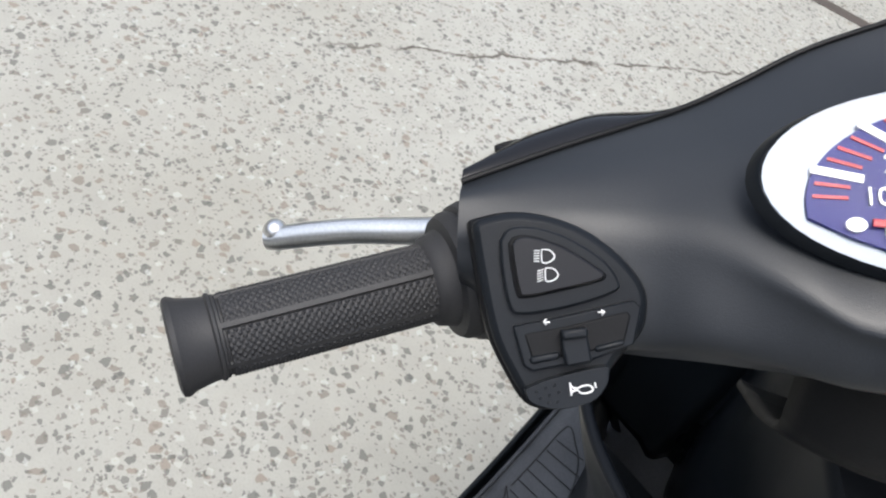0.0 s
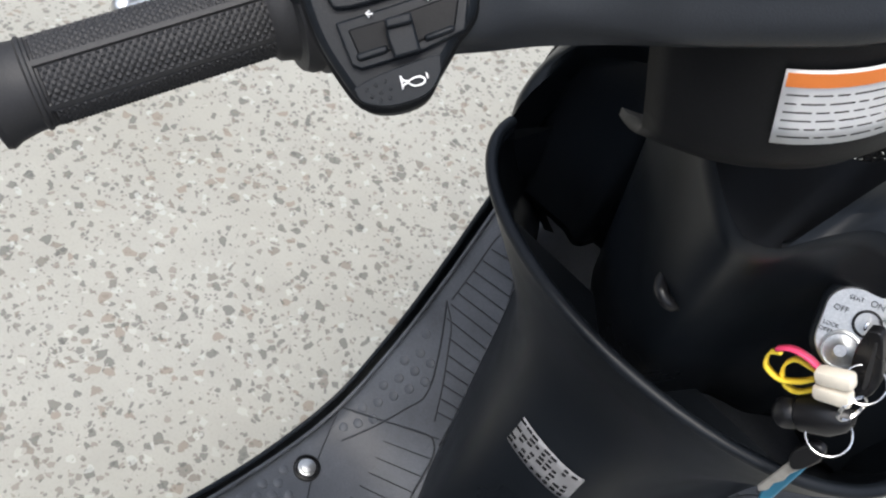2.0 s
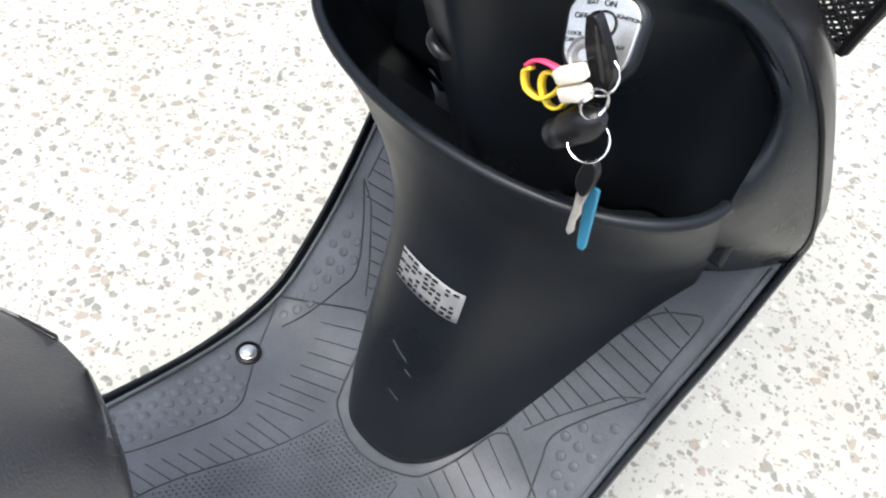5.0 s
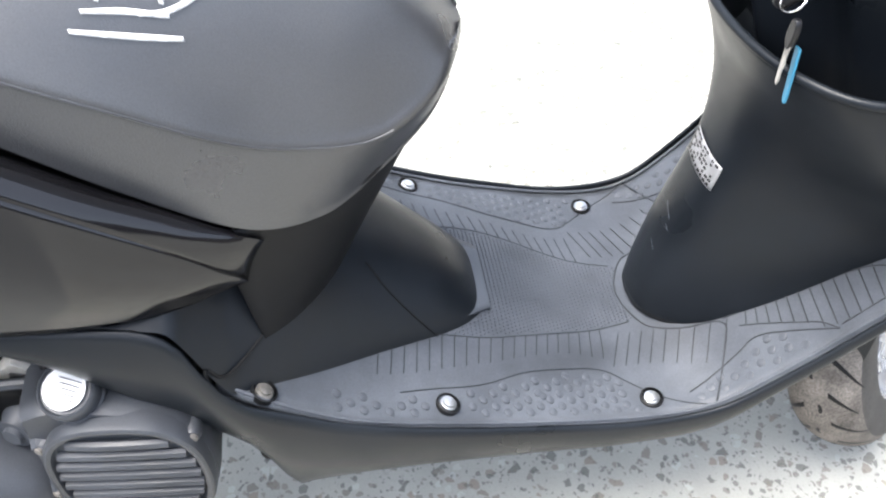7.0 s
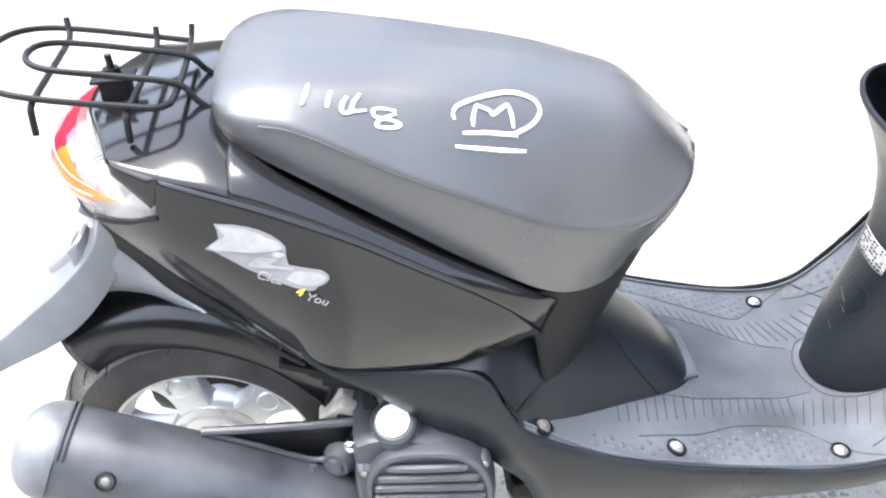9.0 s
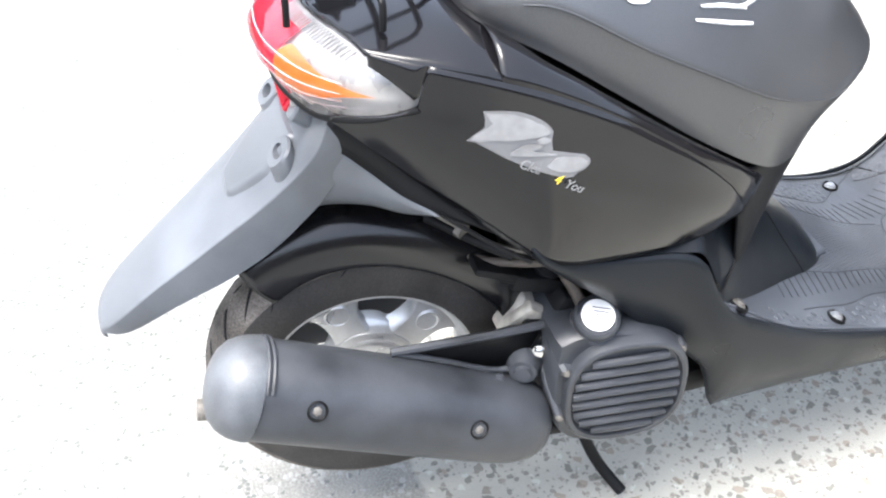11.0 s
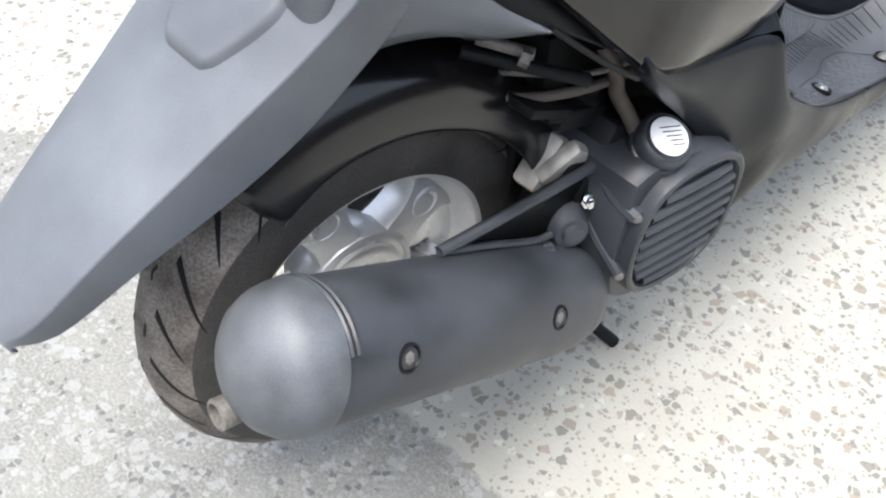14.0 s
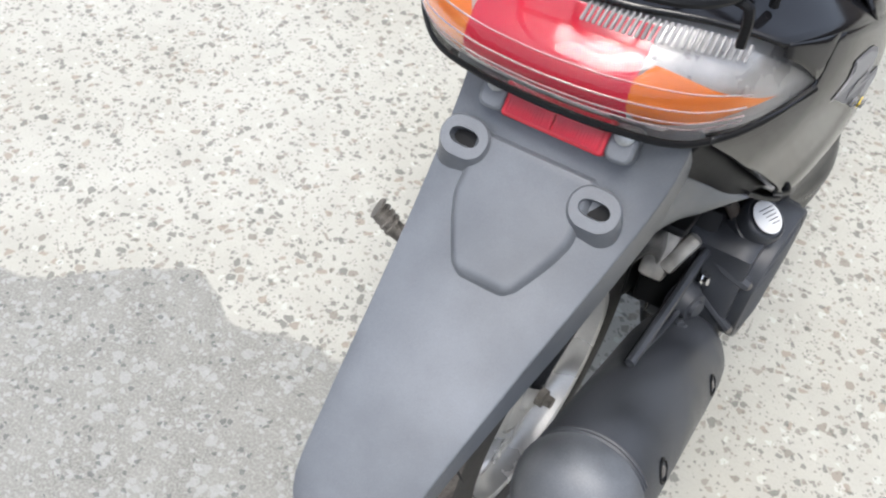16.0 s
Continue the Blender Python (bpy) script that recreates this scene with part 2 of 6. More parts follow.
def rows_at(rows, u):
    """Smooth interpolation of keyed rows (key, value, value ...)."""
    if u <= rows[0][0]:
        return rows[0][1:]
    if u >= rows[-1][0]:
        return rows[-1][1:]
    i = max(k for k in range(len(rows) - 1) if rows[k][0] <= u)
    a, b = rows[i], rows[i + 1]
    p, q = rows[max(i - 1, 0)], rows[min(i + 2, len(rows) - 1)]
    h = b[0] - a[0]
    s = (u - a[0]) / h
    out = []
    for k in range(1, len(a)):
        ma = (b[k] - p[k]) / max(b[0] - p[0], 1e-6) * h
        mb = (q[k] - a[k]) / max(q[0] - a[0], 1e-6) * h
        out.append((2 * s**3 - 3 * s**2 + 1) * a[k] + (s**3 - 2 * s**2 + s) * ma + (3 * s**2 - 2 * s**3) * b[k] + (s**3 - s**2) * mb)
    return out


def steps(a, b, n):
    return [a + (b - a) * i / (n - 1) for i in range(n)]


def skin(bm, grid, close=False, caps=False):
    """Faces over a grid of points; close joins the last column to the first."""
    vs = [[bm.verts.new(p) for p in row] for row in grid]
    w = len(vs[0])
    for i in range(len(vs) - 1):
        for j in range(w if close else w - 1):
            k = (j + 1) % w
            bm.faces.new((vs[i][j], vs[i][k], vs[i + 1][k], vs[i + 1][j]))
    if caps:
        bm.faces.new(list(reversed(vs[0])))
        bm.faces.new(vs[-1])
    return bm


def frame_of(d):
    d = Vector(d).normalized()
    a = Vector((0, 0, 1)) if abs(d.z) < 0.9 else Vector((1, 0, 0))
    u = d.cross(a).normalized()
    return d, u, u.cross(d).normalized()


def spun(bm, p0, axis, profile, n=32, caps=True):
    """A turned form: profile of (along, radius) about an axis from p0."""
    d, u, v = frame_of(axis)
    p0 = Vector(p0)
    grid = [[p0 + d * s + (u * math.cos(a) + v * math.sin(a)) * max(r, 1e-5) for a in steps(0, 2 * math.pi, n + 1)[:-1]] for s, r in profile]
    return skin(bm, grid, True, caps)


def rod(bm, p0, p1, r, n=12, r1=None):
    d = Vector(p1) - Vector(p0)
    return spun(bm, p0, d, [(0, r), (d.length, r if r1 is None else r1)], n)


def smooth_line(pts, n=6):
    rows = [(i, *p) for i, p in enumerate(pts)]
    return [Vector(rows_at(rows, u)) for u in steps(0, len(pts) - 1, (len(pts) - 1) * n + 1)]


def tube(bm, pts, r, n=10, fine=6, closed=False):
    line = smooth_line(pts, fine) if fine > 1 else [Vector(p) for p in pts]
    up = None
    grid = []
    for i, p in enumerate(line):
        d = (line[min(i + 1, len(line) - 1)] - line[max(i - 1, 0)]).normalized()
        if up is None:
            up = frame_of(d)[2]
        u = d.cross(up).normalized()
        up = u.cross(d).normalized()
        grid.append([p + (u * math.cos(a) + up * math.sin(a)) * r for a in steps(0, 2 * math.pi, n + 1)[:-1]])
    return skin(bm, grid, True, not closed)


def block(bm, centre, size, m=None, bevel=0.0):
    """A box, turned by m, with rounded edges."""
    tmp = bmesh.new()
    bmesh.ops.create_cube(tmp, size=1)
    bmesh.ops.scale(tmp, vec=size, verts=tmp.verts)
    if bevel:
        bmesh.ops.bevel(tmp, geom=list(tmp.edges), offset=bevel, segments=2, affect="EDGES", profile=0.5)
    tmp.transform(Matrix.Translation(centre) @ (m.to_4x4() if m else Matrix()))
    me = bpy.data.meshes.new("tmp")
    tmp.to_mesh(me)
    tmp.free()
    bm.from_mesh(me)
    bpy.data.meshes.remove(me)
    return bm


def slab(bm, outline, depth, m):
    """A plate from a 2D outline, its face at local z = 0 and its back at -depth, placed by m."""
    top = [bm.verts.new(m @ Vector((x, y, 0))) for x, y in outline]
    low = [bm.verts.new(m @ Vector((x, y, -depth))) for x, y in outline]
    bm.faces.new(top)
    bm.faces.new(list(reversed(low)))
    for i in range(len(top)):
        j = (i + 1) % len(top)
        bm.faces.new((top[j], top[i], low[i], low[j]))
    return bm


def facing(p, normal, up=(0, 0, 1)):
    """A pose at p whose z is the normal and whose y leans towards up."""
    z = Vector(normal).normalized()
    x = Vector(up).cross(z).normalized()
    y = z.cross(x)
    return Matrix.Translation(p) @ Matrix((x, y, z)).transposed().to_4x4()


def rounded(w, h, r, n=5):
    out = []
    for cx, cy, a0 in ((w / 2 - r, h / 2 - r, 0), (-w / 2 + r, h / 2 - r, 90), (-w / 2 + r, -h / 2 + r, 180), (w / 2 - r, -h / 2 + r, 270)):
        out += [(cx + r * math.cos(radians(a0 + 90 * k / n)), cy + r * math.sin(radians(a0 + 90 * k / n))) for k in range(n + 1)]
    return out


def soft_ring(w, h, n=24):
    return [(w / 2 * math.cos(a), h / 2 * math.sin(a)) for a in steps(0, 2 * math.pi, n + 1)[:-1]]


def lettering(name, text, size, m, mat, parent, depth=0.0004, align="CENTER"):
    cu = bpy.data.curves.new(name, "FONT")
    cu.body, cu.size, cu.extrude, cu.align_x, cu.align_y = text, size, depth, align, "CENTER"
    tmp = new("tmp_text", cu)
    dg = bpy.context.evaluated_depsgraph_get()
    me = bpy.data.meshes.new_from_object(tmp.evaluated_get(dg))
    bpy.data.objects.remove(tmp)
    me.transform(m)
    me.materials.clear()
    me.materials.append(mat)
    ob = new(name, me)
    ob.parent = parent
    return ob


def thing(name, place, label, category, group="", kind=""):
    ob = new(name)
    ob.location = place
    ob.empty_display_size = 0.05
    return tagged(ob, label, category, group, kind)


# ---- ground ----
gb = bmesh.new()
for q in ((-60, -60), (60, -60), (60, 60), (-60, 60)):
    gb.verts.new((q[0], q[1], 0))
gb.faces.new(gb.verts)
ground = part("ground", gb, ground_material(), None, "speckled concrete yard meeting rough grey asphalt", False, kind="structure")
tagged(ground, category="ground")

# plain unseen walls, added well out of sight to darken low sky and reflections
for tag, (x0, y0), (x1, y1) in (("unseen_wall_north", (-9.0, 9.5), (9.0, 9.5)), ("unseen_wall_south", (-9.0, -8.5), (9.0, -8.5)), ("unseen_wall_east", (9.0, -8.5), (9.0, 9.5)), ("unseen_wall_west", (-9.0, -8.5), (-9.0, 9.5))):
    bm = bmesh.new()
    along = Vector((x1 - x0, y1 - y0, 0))
    size = (along.length + 0.2, 0.2, 3.4) if abs(along.x) > abs(along.y) else (0.2, along.length - 0.2, 3.4)
    block(bm, ((x0 + x1) / 2, (y0 + y1) / 2, 1.70), size)
    wall = part(tag, bm, WALL, None, "plain unseen wall added to darken low sky and side reflections", False, kind="structure")
    tagged(wall, category="wall")

# ---- the scooter ----
scooter = thing("scooter", (0, 0, 0), "black motor scooter parked on its centre stand, steering locked", "scooter")

FLOOR = [(0.36, 0.42, 0.175), (0.42, 0.392, 0.196), (0.50, 0.342, 0.198), (0.593, 0.303, 0.190), (0.70, 0.272, 0.184), (0.823, 0.251, 0.180), (0.89, 0.262, 0.180), (0.95, 0.312, 0.182), (1.00, 0.368, 0.186), (1.05, 0.435, 0.192), (1.10, 0.52, 0.196)]


def floor_z(y):
    return rows_at(FLOOR, y)[0]


def floor_w(y):
    return rows_at(FLOOR, y)[1]


def floor_point(x, y, lift=0.0):
    """On the floor board: crowned towards the seat, its edges turned up into a low lip."""
    s = abs(x) / floor_w(y)
    k = max(0.0, min(1.0, (0.80 - y) / 0.14))
    crown = 0.024 * k * k * (3 - 2 * k) * max(0.0, 1 - s * s)
    return Vector((x, y, floor_z(y) + crown + 0.004 * max(0, s - 0.9) / 0.1 + lift))


# floor board
bm = bmesh.new()
skin(bm, [[floor_point(s * floor_w(y), y) for s in steps(-1, 1, 25)] for y in steps(0.385, 1.09, 61)])
floor_board = part("floor_board", bm, MAT, scooter, "black rubber-covered floor board", solid=0.012)


# side skirts below the floor and the seat
SKIRT = [(0.165, 0.540, 0.520, 0.168, 0.160), (0.178, 0.525, 0.505, 0.171, 0.162), (0.215, 0.506, 0.470, 0.173, 0.163), (0.255, 0.499, 0.436, 0.174, 0.164), (0.289, 0.497, 0.402, 0.176, 0.165), (0.34, 0.494, 0.352, 0.184, 0.166), (0.365, 0.478, 0.326, 0.192, 0.167), (0.385, 0.432, 0.304, 0.199, 0.168), (0.407, 0.404, 0.274, 0.203, 0.166), (0.432, 0.388, 0.196, 0.203, 0.162), (0.45, 0.378, 0.192, 0.203, 0.160), (0.50, 0.350, 0.190, 0.202, 0.157), (0.593, 0.309, 0.184, 0.194, 0.152), (0.70, 0.278, 0.177, 0.187, 0.149), (0.80, 0.258, 0.172, 0.183, 0.148), (0.89, 0.268, 0.186, 0.183, 0.148), (0.95, 0.318, 0.250, 0.185, 0.152), (1.0, 0.374, 0.315, 0.189, 0.158), (1.05, 0.441, 0.385, 0.195, 0.166), (1.10, 0.526, 0.47, 0.199, 0.173)]
for side in (1, -1):
    bm = bmesh.new()
    grid = []
    for y in steps(0.165, 1.10, 80):
        zt, zb, xt, xb = rows_at(SKIRT, y)
        row = []
        for s in steps(0, 1, 12):
            bulge = 0.008 * math.sin(math.pi * s)
            row.append((side * (xt + (xb - xt) * s**1.6 + bulge + 0.003), y, zt + (zb - zt) * s))
        grid.append(row)
    skin(bm, grid)
    part("side_skirt", bm, PLASTIC, scooter, "matte black lower side skirt", solid=0.004)

# edge moulding round the floor mat
for side in (1, -1):
    bm = bmesh.new()
    tube(bm, [floor_point(side * (floor_w(y) - 0.002), y, 0.002) for y in steps(0.40, 1.08, 24)], 0.0020, 8, 2)
    part("edge_moulding", bm, MAT, scooter)

# hump in front of the seat: a low form rising out of the floor
HUMP = [(0.27, 0.172, 0.030), (0.345, 0.184, 0.050), (0.37, 0.192, 0.090), (0.39, 0.195, 0.118), (0.41, 0.188, 0.125), (0.45, 0.166, 0.122), (0.50, 0.136, 0.104), (0.54, 0.114, 0.086), (0.578, 0.096, 0.066), (0.616, 0.078, 0.044), (0.64, 0.062, 0.024), (0.653, 0.048, 0.006), (0.657, 0.042, 0.0)]


def hump_point(u, y, lift=0.0):
    hw, high = rows_at(HUMP, y)
    k = max(0.0, min(1.0, (y - 0.46) / 0.14))
    rise = (1 - abs(u) ** (3.0 - 0.7 * k)) ** (1.0 - 0.35 * k)
    k = max(0.0, min(1.0, (0.405 - y) / 0.05))
    base = floor_point(u * hw, max(y, 0.395)).z + (0.492 - 0.405) * k * k * (3 - 2 * k)
    return Vector((u * hw, y, base + high * rise - 0.002 + lift))


bm = bmesh.new()
skin(bm, [[hump_point(u, y) for u in steps(-1, 1, 49)] for y in steps(0.27, 0.657, 80)])
hump = part("seat_base_cover", bm, PLASTIC, scooter, "scuffed black plastic cover below the seat")
bm = bmesh.new()
foot = [[floor_point(s * (0.047 + 0.034 * k), 0.660 - 0.062 * k, 0.0035) for s in steps(-1, 1, 13)] for k in steps(0, 1, 6)]
skin(bm, [[p - Vector((0, 0, 0.006)) for p in foot[0]]] + foot)
part("foot_plate", bm, MAT, hump, "ribbed rubber foot of the cover", solid=0.003)
for side in (1, -1):
    bm = bmesh.new()
    tube(bm, [hump_point(side * u, y, 0.0008) for u, y in ((0.55, 0.53), (0.72, 0.55), (0.90, 0.578), (1.0, 0.598))], 0.0011, 6, 4)
    part("cover_joint", bm, DARK, hump)
    bm = bmesh.new()
    tube(bm, [hump_point(side * u, y, 0.001) for u, y in ((0.80, 0.447), (0.90, 0.42), (0.97, 0.395), (0.995, 0.382))] + [floor_point(side * x, y, 0.002) for x, y in ((0.199, 0.386), (0.201, 0.40))], 0.0017, 6, 4)
    part("cover_joint", bm, DARK, hump)

# black shroud that closes the body below the seat's nose, darkened for the seat's shade
bm = bmesh.new()
skin(bm, [[(x, 0.552 + 0.54 * (z - 0.50) - (0.107 + 0.7 * (z - 0.46)) * (abs(x) / 0.153) ** 2.44, z) for x in steps(-0.152, 0.152, 41)] for z in steps(0.395, 0.565, 18)])
part("nose_shroud", bm, DARK, scooter, "black shroud under the seat's nose", solid=0.004)

# seat: lower edge, side wall, bevelled shoulder and top, station by station
SEATROWS = [(0.108, 0.775, 0.070, 0.783, 0.072, 0.793, 0.060, 0.796), (0.116, 0.768, 0.100, 0.780, 0.104, 0.798, 0.084, 0.802), (0.14, 0.757, 0.124, 0.785, 0.127, 0.806, 0.098, 0.810), (0.19, 0.731, 0.143, 0.780, 0.142, 0.808, 0.102, 0.813), (0.28, 0.668, 0.149, 0.728, 0.147, 0.790, 0.100, 0.804), (0.36, 0.612, 0.152, 0.685, 0.146, 0.768, 0.098, 0.790), (0.44, 0.566, 0.152, 0.643, 0.142, 0.742, 0.096, 0.773), (0.50, 0.545, 0.120, 0.622, 0.129, 0.712, 0.090, 0.756), (0.55, 0.556, 0.084, 0.615, 0.113, 0.694, 0.080, 0.735), (0.59, 0.588, 0.068, 0.630, 0.092, 0.672, 0.068, 0.695), (0.609, 0.612, 0.056, 0.642, 0.073, 0.662, 0.056, 0.674), (0.622, 0.632, 0.034, 0.645, 0.044, 0.655, 0.034, 0.660), (0.630, 0.642, 0.012, 0.647, 0.015, 0.651, 0.011, 0.653)]


def seat_point(y, v, side=1):
    """v runs from the middle of the underside round the flank to the middle of the top."""
    zb, xb, zc, xc, zs, xs, zt = rows_at(SEATROWS, y)
    ring = [(0.0, 0.0, zb + 0.004), (0.10, xb * 0.92, zb), (0.16, xb, zb + 0.006), (0.40, xc, zc), (0.46, xc - 0.004, zc + 0.010), (0.74, xs, zs), (0.84, xs * 0.72, zs + 0.75 * (zt - zs)), (1.0, 0.0, zt)]
    x, z = rows_at(ring, v)
    return Vector((side * max(0.0, x), y, z))


bm = bmesh.new()
ring_v = steps(0, 1, 41)
rows = [[seat_point(y, v) for v in ring_v] + [seat_point(y, v, -1) for v in reversed(ring_v[1:-1])] for y in steps(0.108, 0.630, 80)]
skin(bm, rows, True, True)
seat = part("seat", bm, SEAT, scooter, "black vinyl seat with chalked marks")
for side in (1, -1):
    bm = bmesh.new()
    tube(bm, [seat_point(y, 0.41, side) + Vector((side * 0.0006, 0, 0)) for y in steps(0.16, 0.56, 22)], 0.0011, 6, 3)
    part("seam", bm, SEAT, seat)

# rear body: shoulder line, crease and lower edge of the side panel
TOPLINE = [(0.10, 0.100, 0.768), (0.125, 0.118, 0.768), (0.149, 0.138, 0.757), (0.176, 0.148, 0.737), (0.205, 0.152, 0.717), (0.246, 0.154, 0.686), (0.288, 0.155, 0.656), (0.332, 0.156, 0.626), (0.391, 0.157, 0.590), (0.427, 0.156, 0.566), (0.447, 0.147, 0.548)]
CREASE = [(-0.058, 0.035, 0.766), (-0.045, 0.072, 0.767), (-0.022, 0.102, 0.767), (0.0, 0.126, 0.766), (0.025, 0.145, 0.763), (0.075, 0.167, 0.753), (0.126, 0.179, 0.738), (0.174, 0.186, 0.720), (0.234, 0.190, 0.689), (0.275, 0.190, 0.661), (0.329, 0.188, 0.622), (0.386, 0.178, 0.570), (0.411, 0.167, 0.536), (0.428, 0.152, 0.509)]
LOWLINE = [(-0.058, 0.030, 0.705), (-0.024, 0.114, 0.693), (-0.015, 0.120, 0.686), (0.02, 0.132, 0.654), (0.05, 0.141, 0.625), (0.10, 0.152, 0.580), (0.15, 0.164, 0.534), (0.175, 0.174, 0.516), (0.205, 0.181, 0.508), (0.24, 0.182, 0.505), (0.324, 0.181, 0.503), (0.375, 0.173, 0.506), (0.41, 0.160, 0.508), (0.428, 0.151, 0.505)]


# height of the lamp's lower edge along the body
LAMP_EDGE = [(-0.034, 0.694), (-0.004, 0.699), (0.028, 0.706), (0.052, 0.7165), (0.06, 0.722)]


def panel_point(y, s, side=1, out=0.0):
    """s runs from the crease to the lower edge."""
    xc, zc = rows_at(CREASE, y)
    xl, zl = rows_at(LOWLINE, y)
    x = xc + (xl - xc) * s + 0.012 * math.sin(math.pi * s) * min(1.0, (zc - zl) / 0.14)
    return Vector((side * (x + out), y, zc + (zl - zc) * s))


def lamp_cut(y):
    """Share of the panel's height that the lamp takes away."""
    zc, zl = rows_at(CREASE, y)[1], rows_at(LOWLINE, y)[1]
    k = max(0.0, min(1.0, (0.064 - y) / 0.014))
    return k * k * (3 - 2 * k) * (zc - rows_at(LAMP_EDGE, y)[0]) / (zc - zl)


for side in (1, -1):
    bm = bmesh.new()
    slim = -0.010 if side < 0 else 0.0
    # the sheet starts below the lamp and reaches the crease ahead of the lamp's tip; a sliver closes it above
    skin(bm, [[panel_point(y, lamp_cut(y) + (1 - lamp_cut(y)) * k, side, slim) for k in steps(0, 1, 20)] for y in steps(-0.022, 0.064, 22) + steps(0.070, 0.428, 62)])
    skin(bm, [[panel_point(y, k * min(0.86 * lamp_cut(y), 0.30 * max(0.10, (y + 0.03) / 0.086) ** 1.5), side, slim) for k in steps(0, 1, 5)] for y in steps(0.014, 0.062, 12)])
    part("body_panel", bm, GLOSS, scooter, "glossy black body panel with a silver decal" if side > 0 else "glossy black body panel", solid=0.004)
    bm = bmesh.new()
    grid = []
    for k in steps(0, 1, 60):
        xt, zt = rows_at(TOPLINE, 0.128 + 0.319 * k)
        t = Vector((xt, 0.128 + 0.319 * k, zt))
        yc = 0.126 + 0.302 * k
        xc, zc = rows_at(CREASE, yc)
        c = Vector((xc, yc, zc))
        row = [t + Vector((-0.030, 0, -0.022)), t + Vector((-0.006, 0, -0.002))] + [t.lerp(c, s) + Vector((0.45, 0, 1)) * 0.009 * math.sin(math.pi * s) for s in steps(0, 1, 9)]
        grid.append([Vector((side * p.x, p.y, p.z)) for p in row])
    skin(bm, grid)
    part("panel_shoulder", bm, GLOSS, scooter, solid=0.003)

# tail cowl behind the seat
bm = bmesh.new()
grid = []
for k in steps(0, 1, 28):
    row = []
    for e in steps(-1, 1, 37):
        y0 = rows_at([(0, -0.027), (0.4, -0.022), (0.8, 0.001), (1.0, 0.012)], abs(e))[0]
        y = y0 + (0.150 - y0) * k
        xc, zc = rows_at(CREASE, y)
        top = rows_at([(-0.06, 0.770), (0.06, 0.780), (0.10, 0.778), (0.13, 0.766), (0.15, 0.752)], y)[0]
        row.append((e * xc, y, zc + (top - zc) * (1 - abs(e) ** (2.6 + 2.0 * max(0.0, y - 0.03) / 0.12))))
    grid.append(row)
skin(bm, grid)
part("tail_cowl", bm, GLOSS, scooter, "glossy black tail cowl under the rack", solid=0.004)

# tail lamp
LAMP = [(0.0, -0.064, 0.768, 0.704), (0.05, -0.058, 0.768, 0.702), (0.10, -0.034, 0.763, 0.694), (0.13, -0.004, 0.751, 0.699), (0.148, 0.028, 0.736, 0.706), (0.157, 0.046, 0.7265, 0.7145), (0.160, 0.052, 0.7225, 0.7175)]


def lamp_point(x, s, inset=0.0):
    y, zt, zb = rows_at(LAMP, abs(x))
    z = zt + (zb - zt) * s
    return Vector((x * (1 - inset * 0.6), y - 0.022 * (1 - (abs(x) / 0.16) ** 4) * math.sin(math.pi * min(1, s * 1.15)) + 0.035 * (1 - (abs(x) / 0.16) ** 3) * (1 - s) ** 2 + inset, z))


def lamp_skin(bm, x0, x1, s0, s1, inset):
    return skin(bm, [[lamp_point(x, s, inset) for s in steps(s0, s1, 14)] for x in steps(x0, x1, 30)])


tail_lamp = part("tail_lamp", lamp_skin(bmesh.new(), -0.16, 0.16, 0.0, 1.0, 0.020), LAMP_BACK, scooter, "tail lamp with red centre and amber turn signals")
cover = part("clear_cover", lamp_skin(bmesh.new(), -0.16, 0.16, 0.0, 1.0, 0.0), CLEAR, tail_lamp, "clear outer lens")
cover.visible_shadow = False
part("red_lens", lamp_skin(bmesh.new(), -0.062, 0.062, 0.06, 0.86, 0.010), RED, tail_lamp, "red brake lens")
for side in (1, -1):
    leaf = []
    for u in steps(-1, 1, 30):
        half = 0.27 * max(0.02, 1 - ((u + 1) / 2) ** 1.8) * (1.0 if u > -0.8 else 0.55 + 2.25 * (u + 1))
        leaf.append([lamp_point(side * (0.101 + 0.040 * u), 0.53 + half * v, 0.010) for v in steps(-1, 1, 10)])
    part("amber_lens", skin(bmesh.new(), leaf), AMBER, tail_lamp, "amber turn signal lens")

# mudguard flap with the plate holder: station, height, edges
FLAP = [(0.0, -0.020, 0.704, -0.070, 0.106), (0.12, -0.040, 0.653, -0.073, 0.102), (0.3, -0.085, 0.600, -0.072, 0.087), (0.55, -0.155, 0.536, -0.069, 0.064), (0.8, -0.229, 0.473, -0.066, 0.043), (0.95, -0.281, 0.426, -0.062, 0.028), (1.0, -0.296, 0.412, -0.050, 0.016)]
FN = Vector((0, -0.71, 0.70)).normalized()
FU = Vector((0, 0.70, 0.71))


def flap_point(k, s, out=0.0):
    """k runs from the left edge (-1) to the right edge (1); the flap is slightly crowned."""
    y, z, xl, xr = rows_at(FLAP, s)
    crown = 0.010 * (1 - k * k) * (1 - 0.6 * s)
    return Vector((xl + (xr - xl) * (k + 1) / 2, y, z)) + FN * (out + crown - 0.006 * (1 - 0.6 * s))


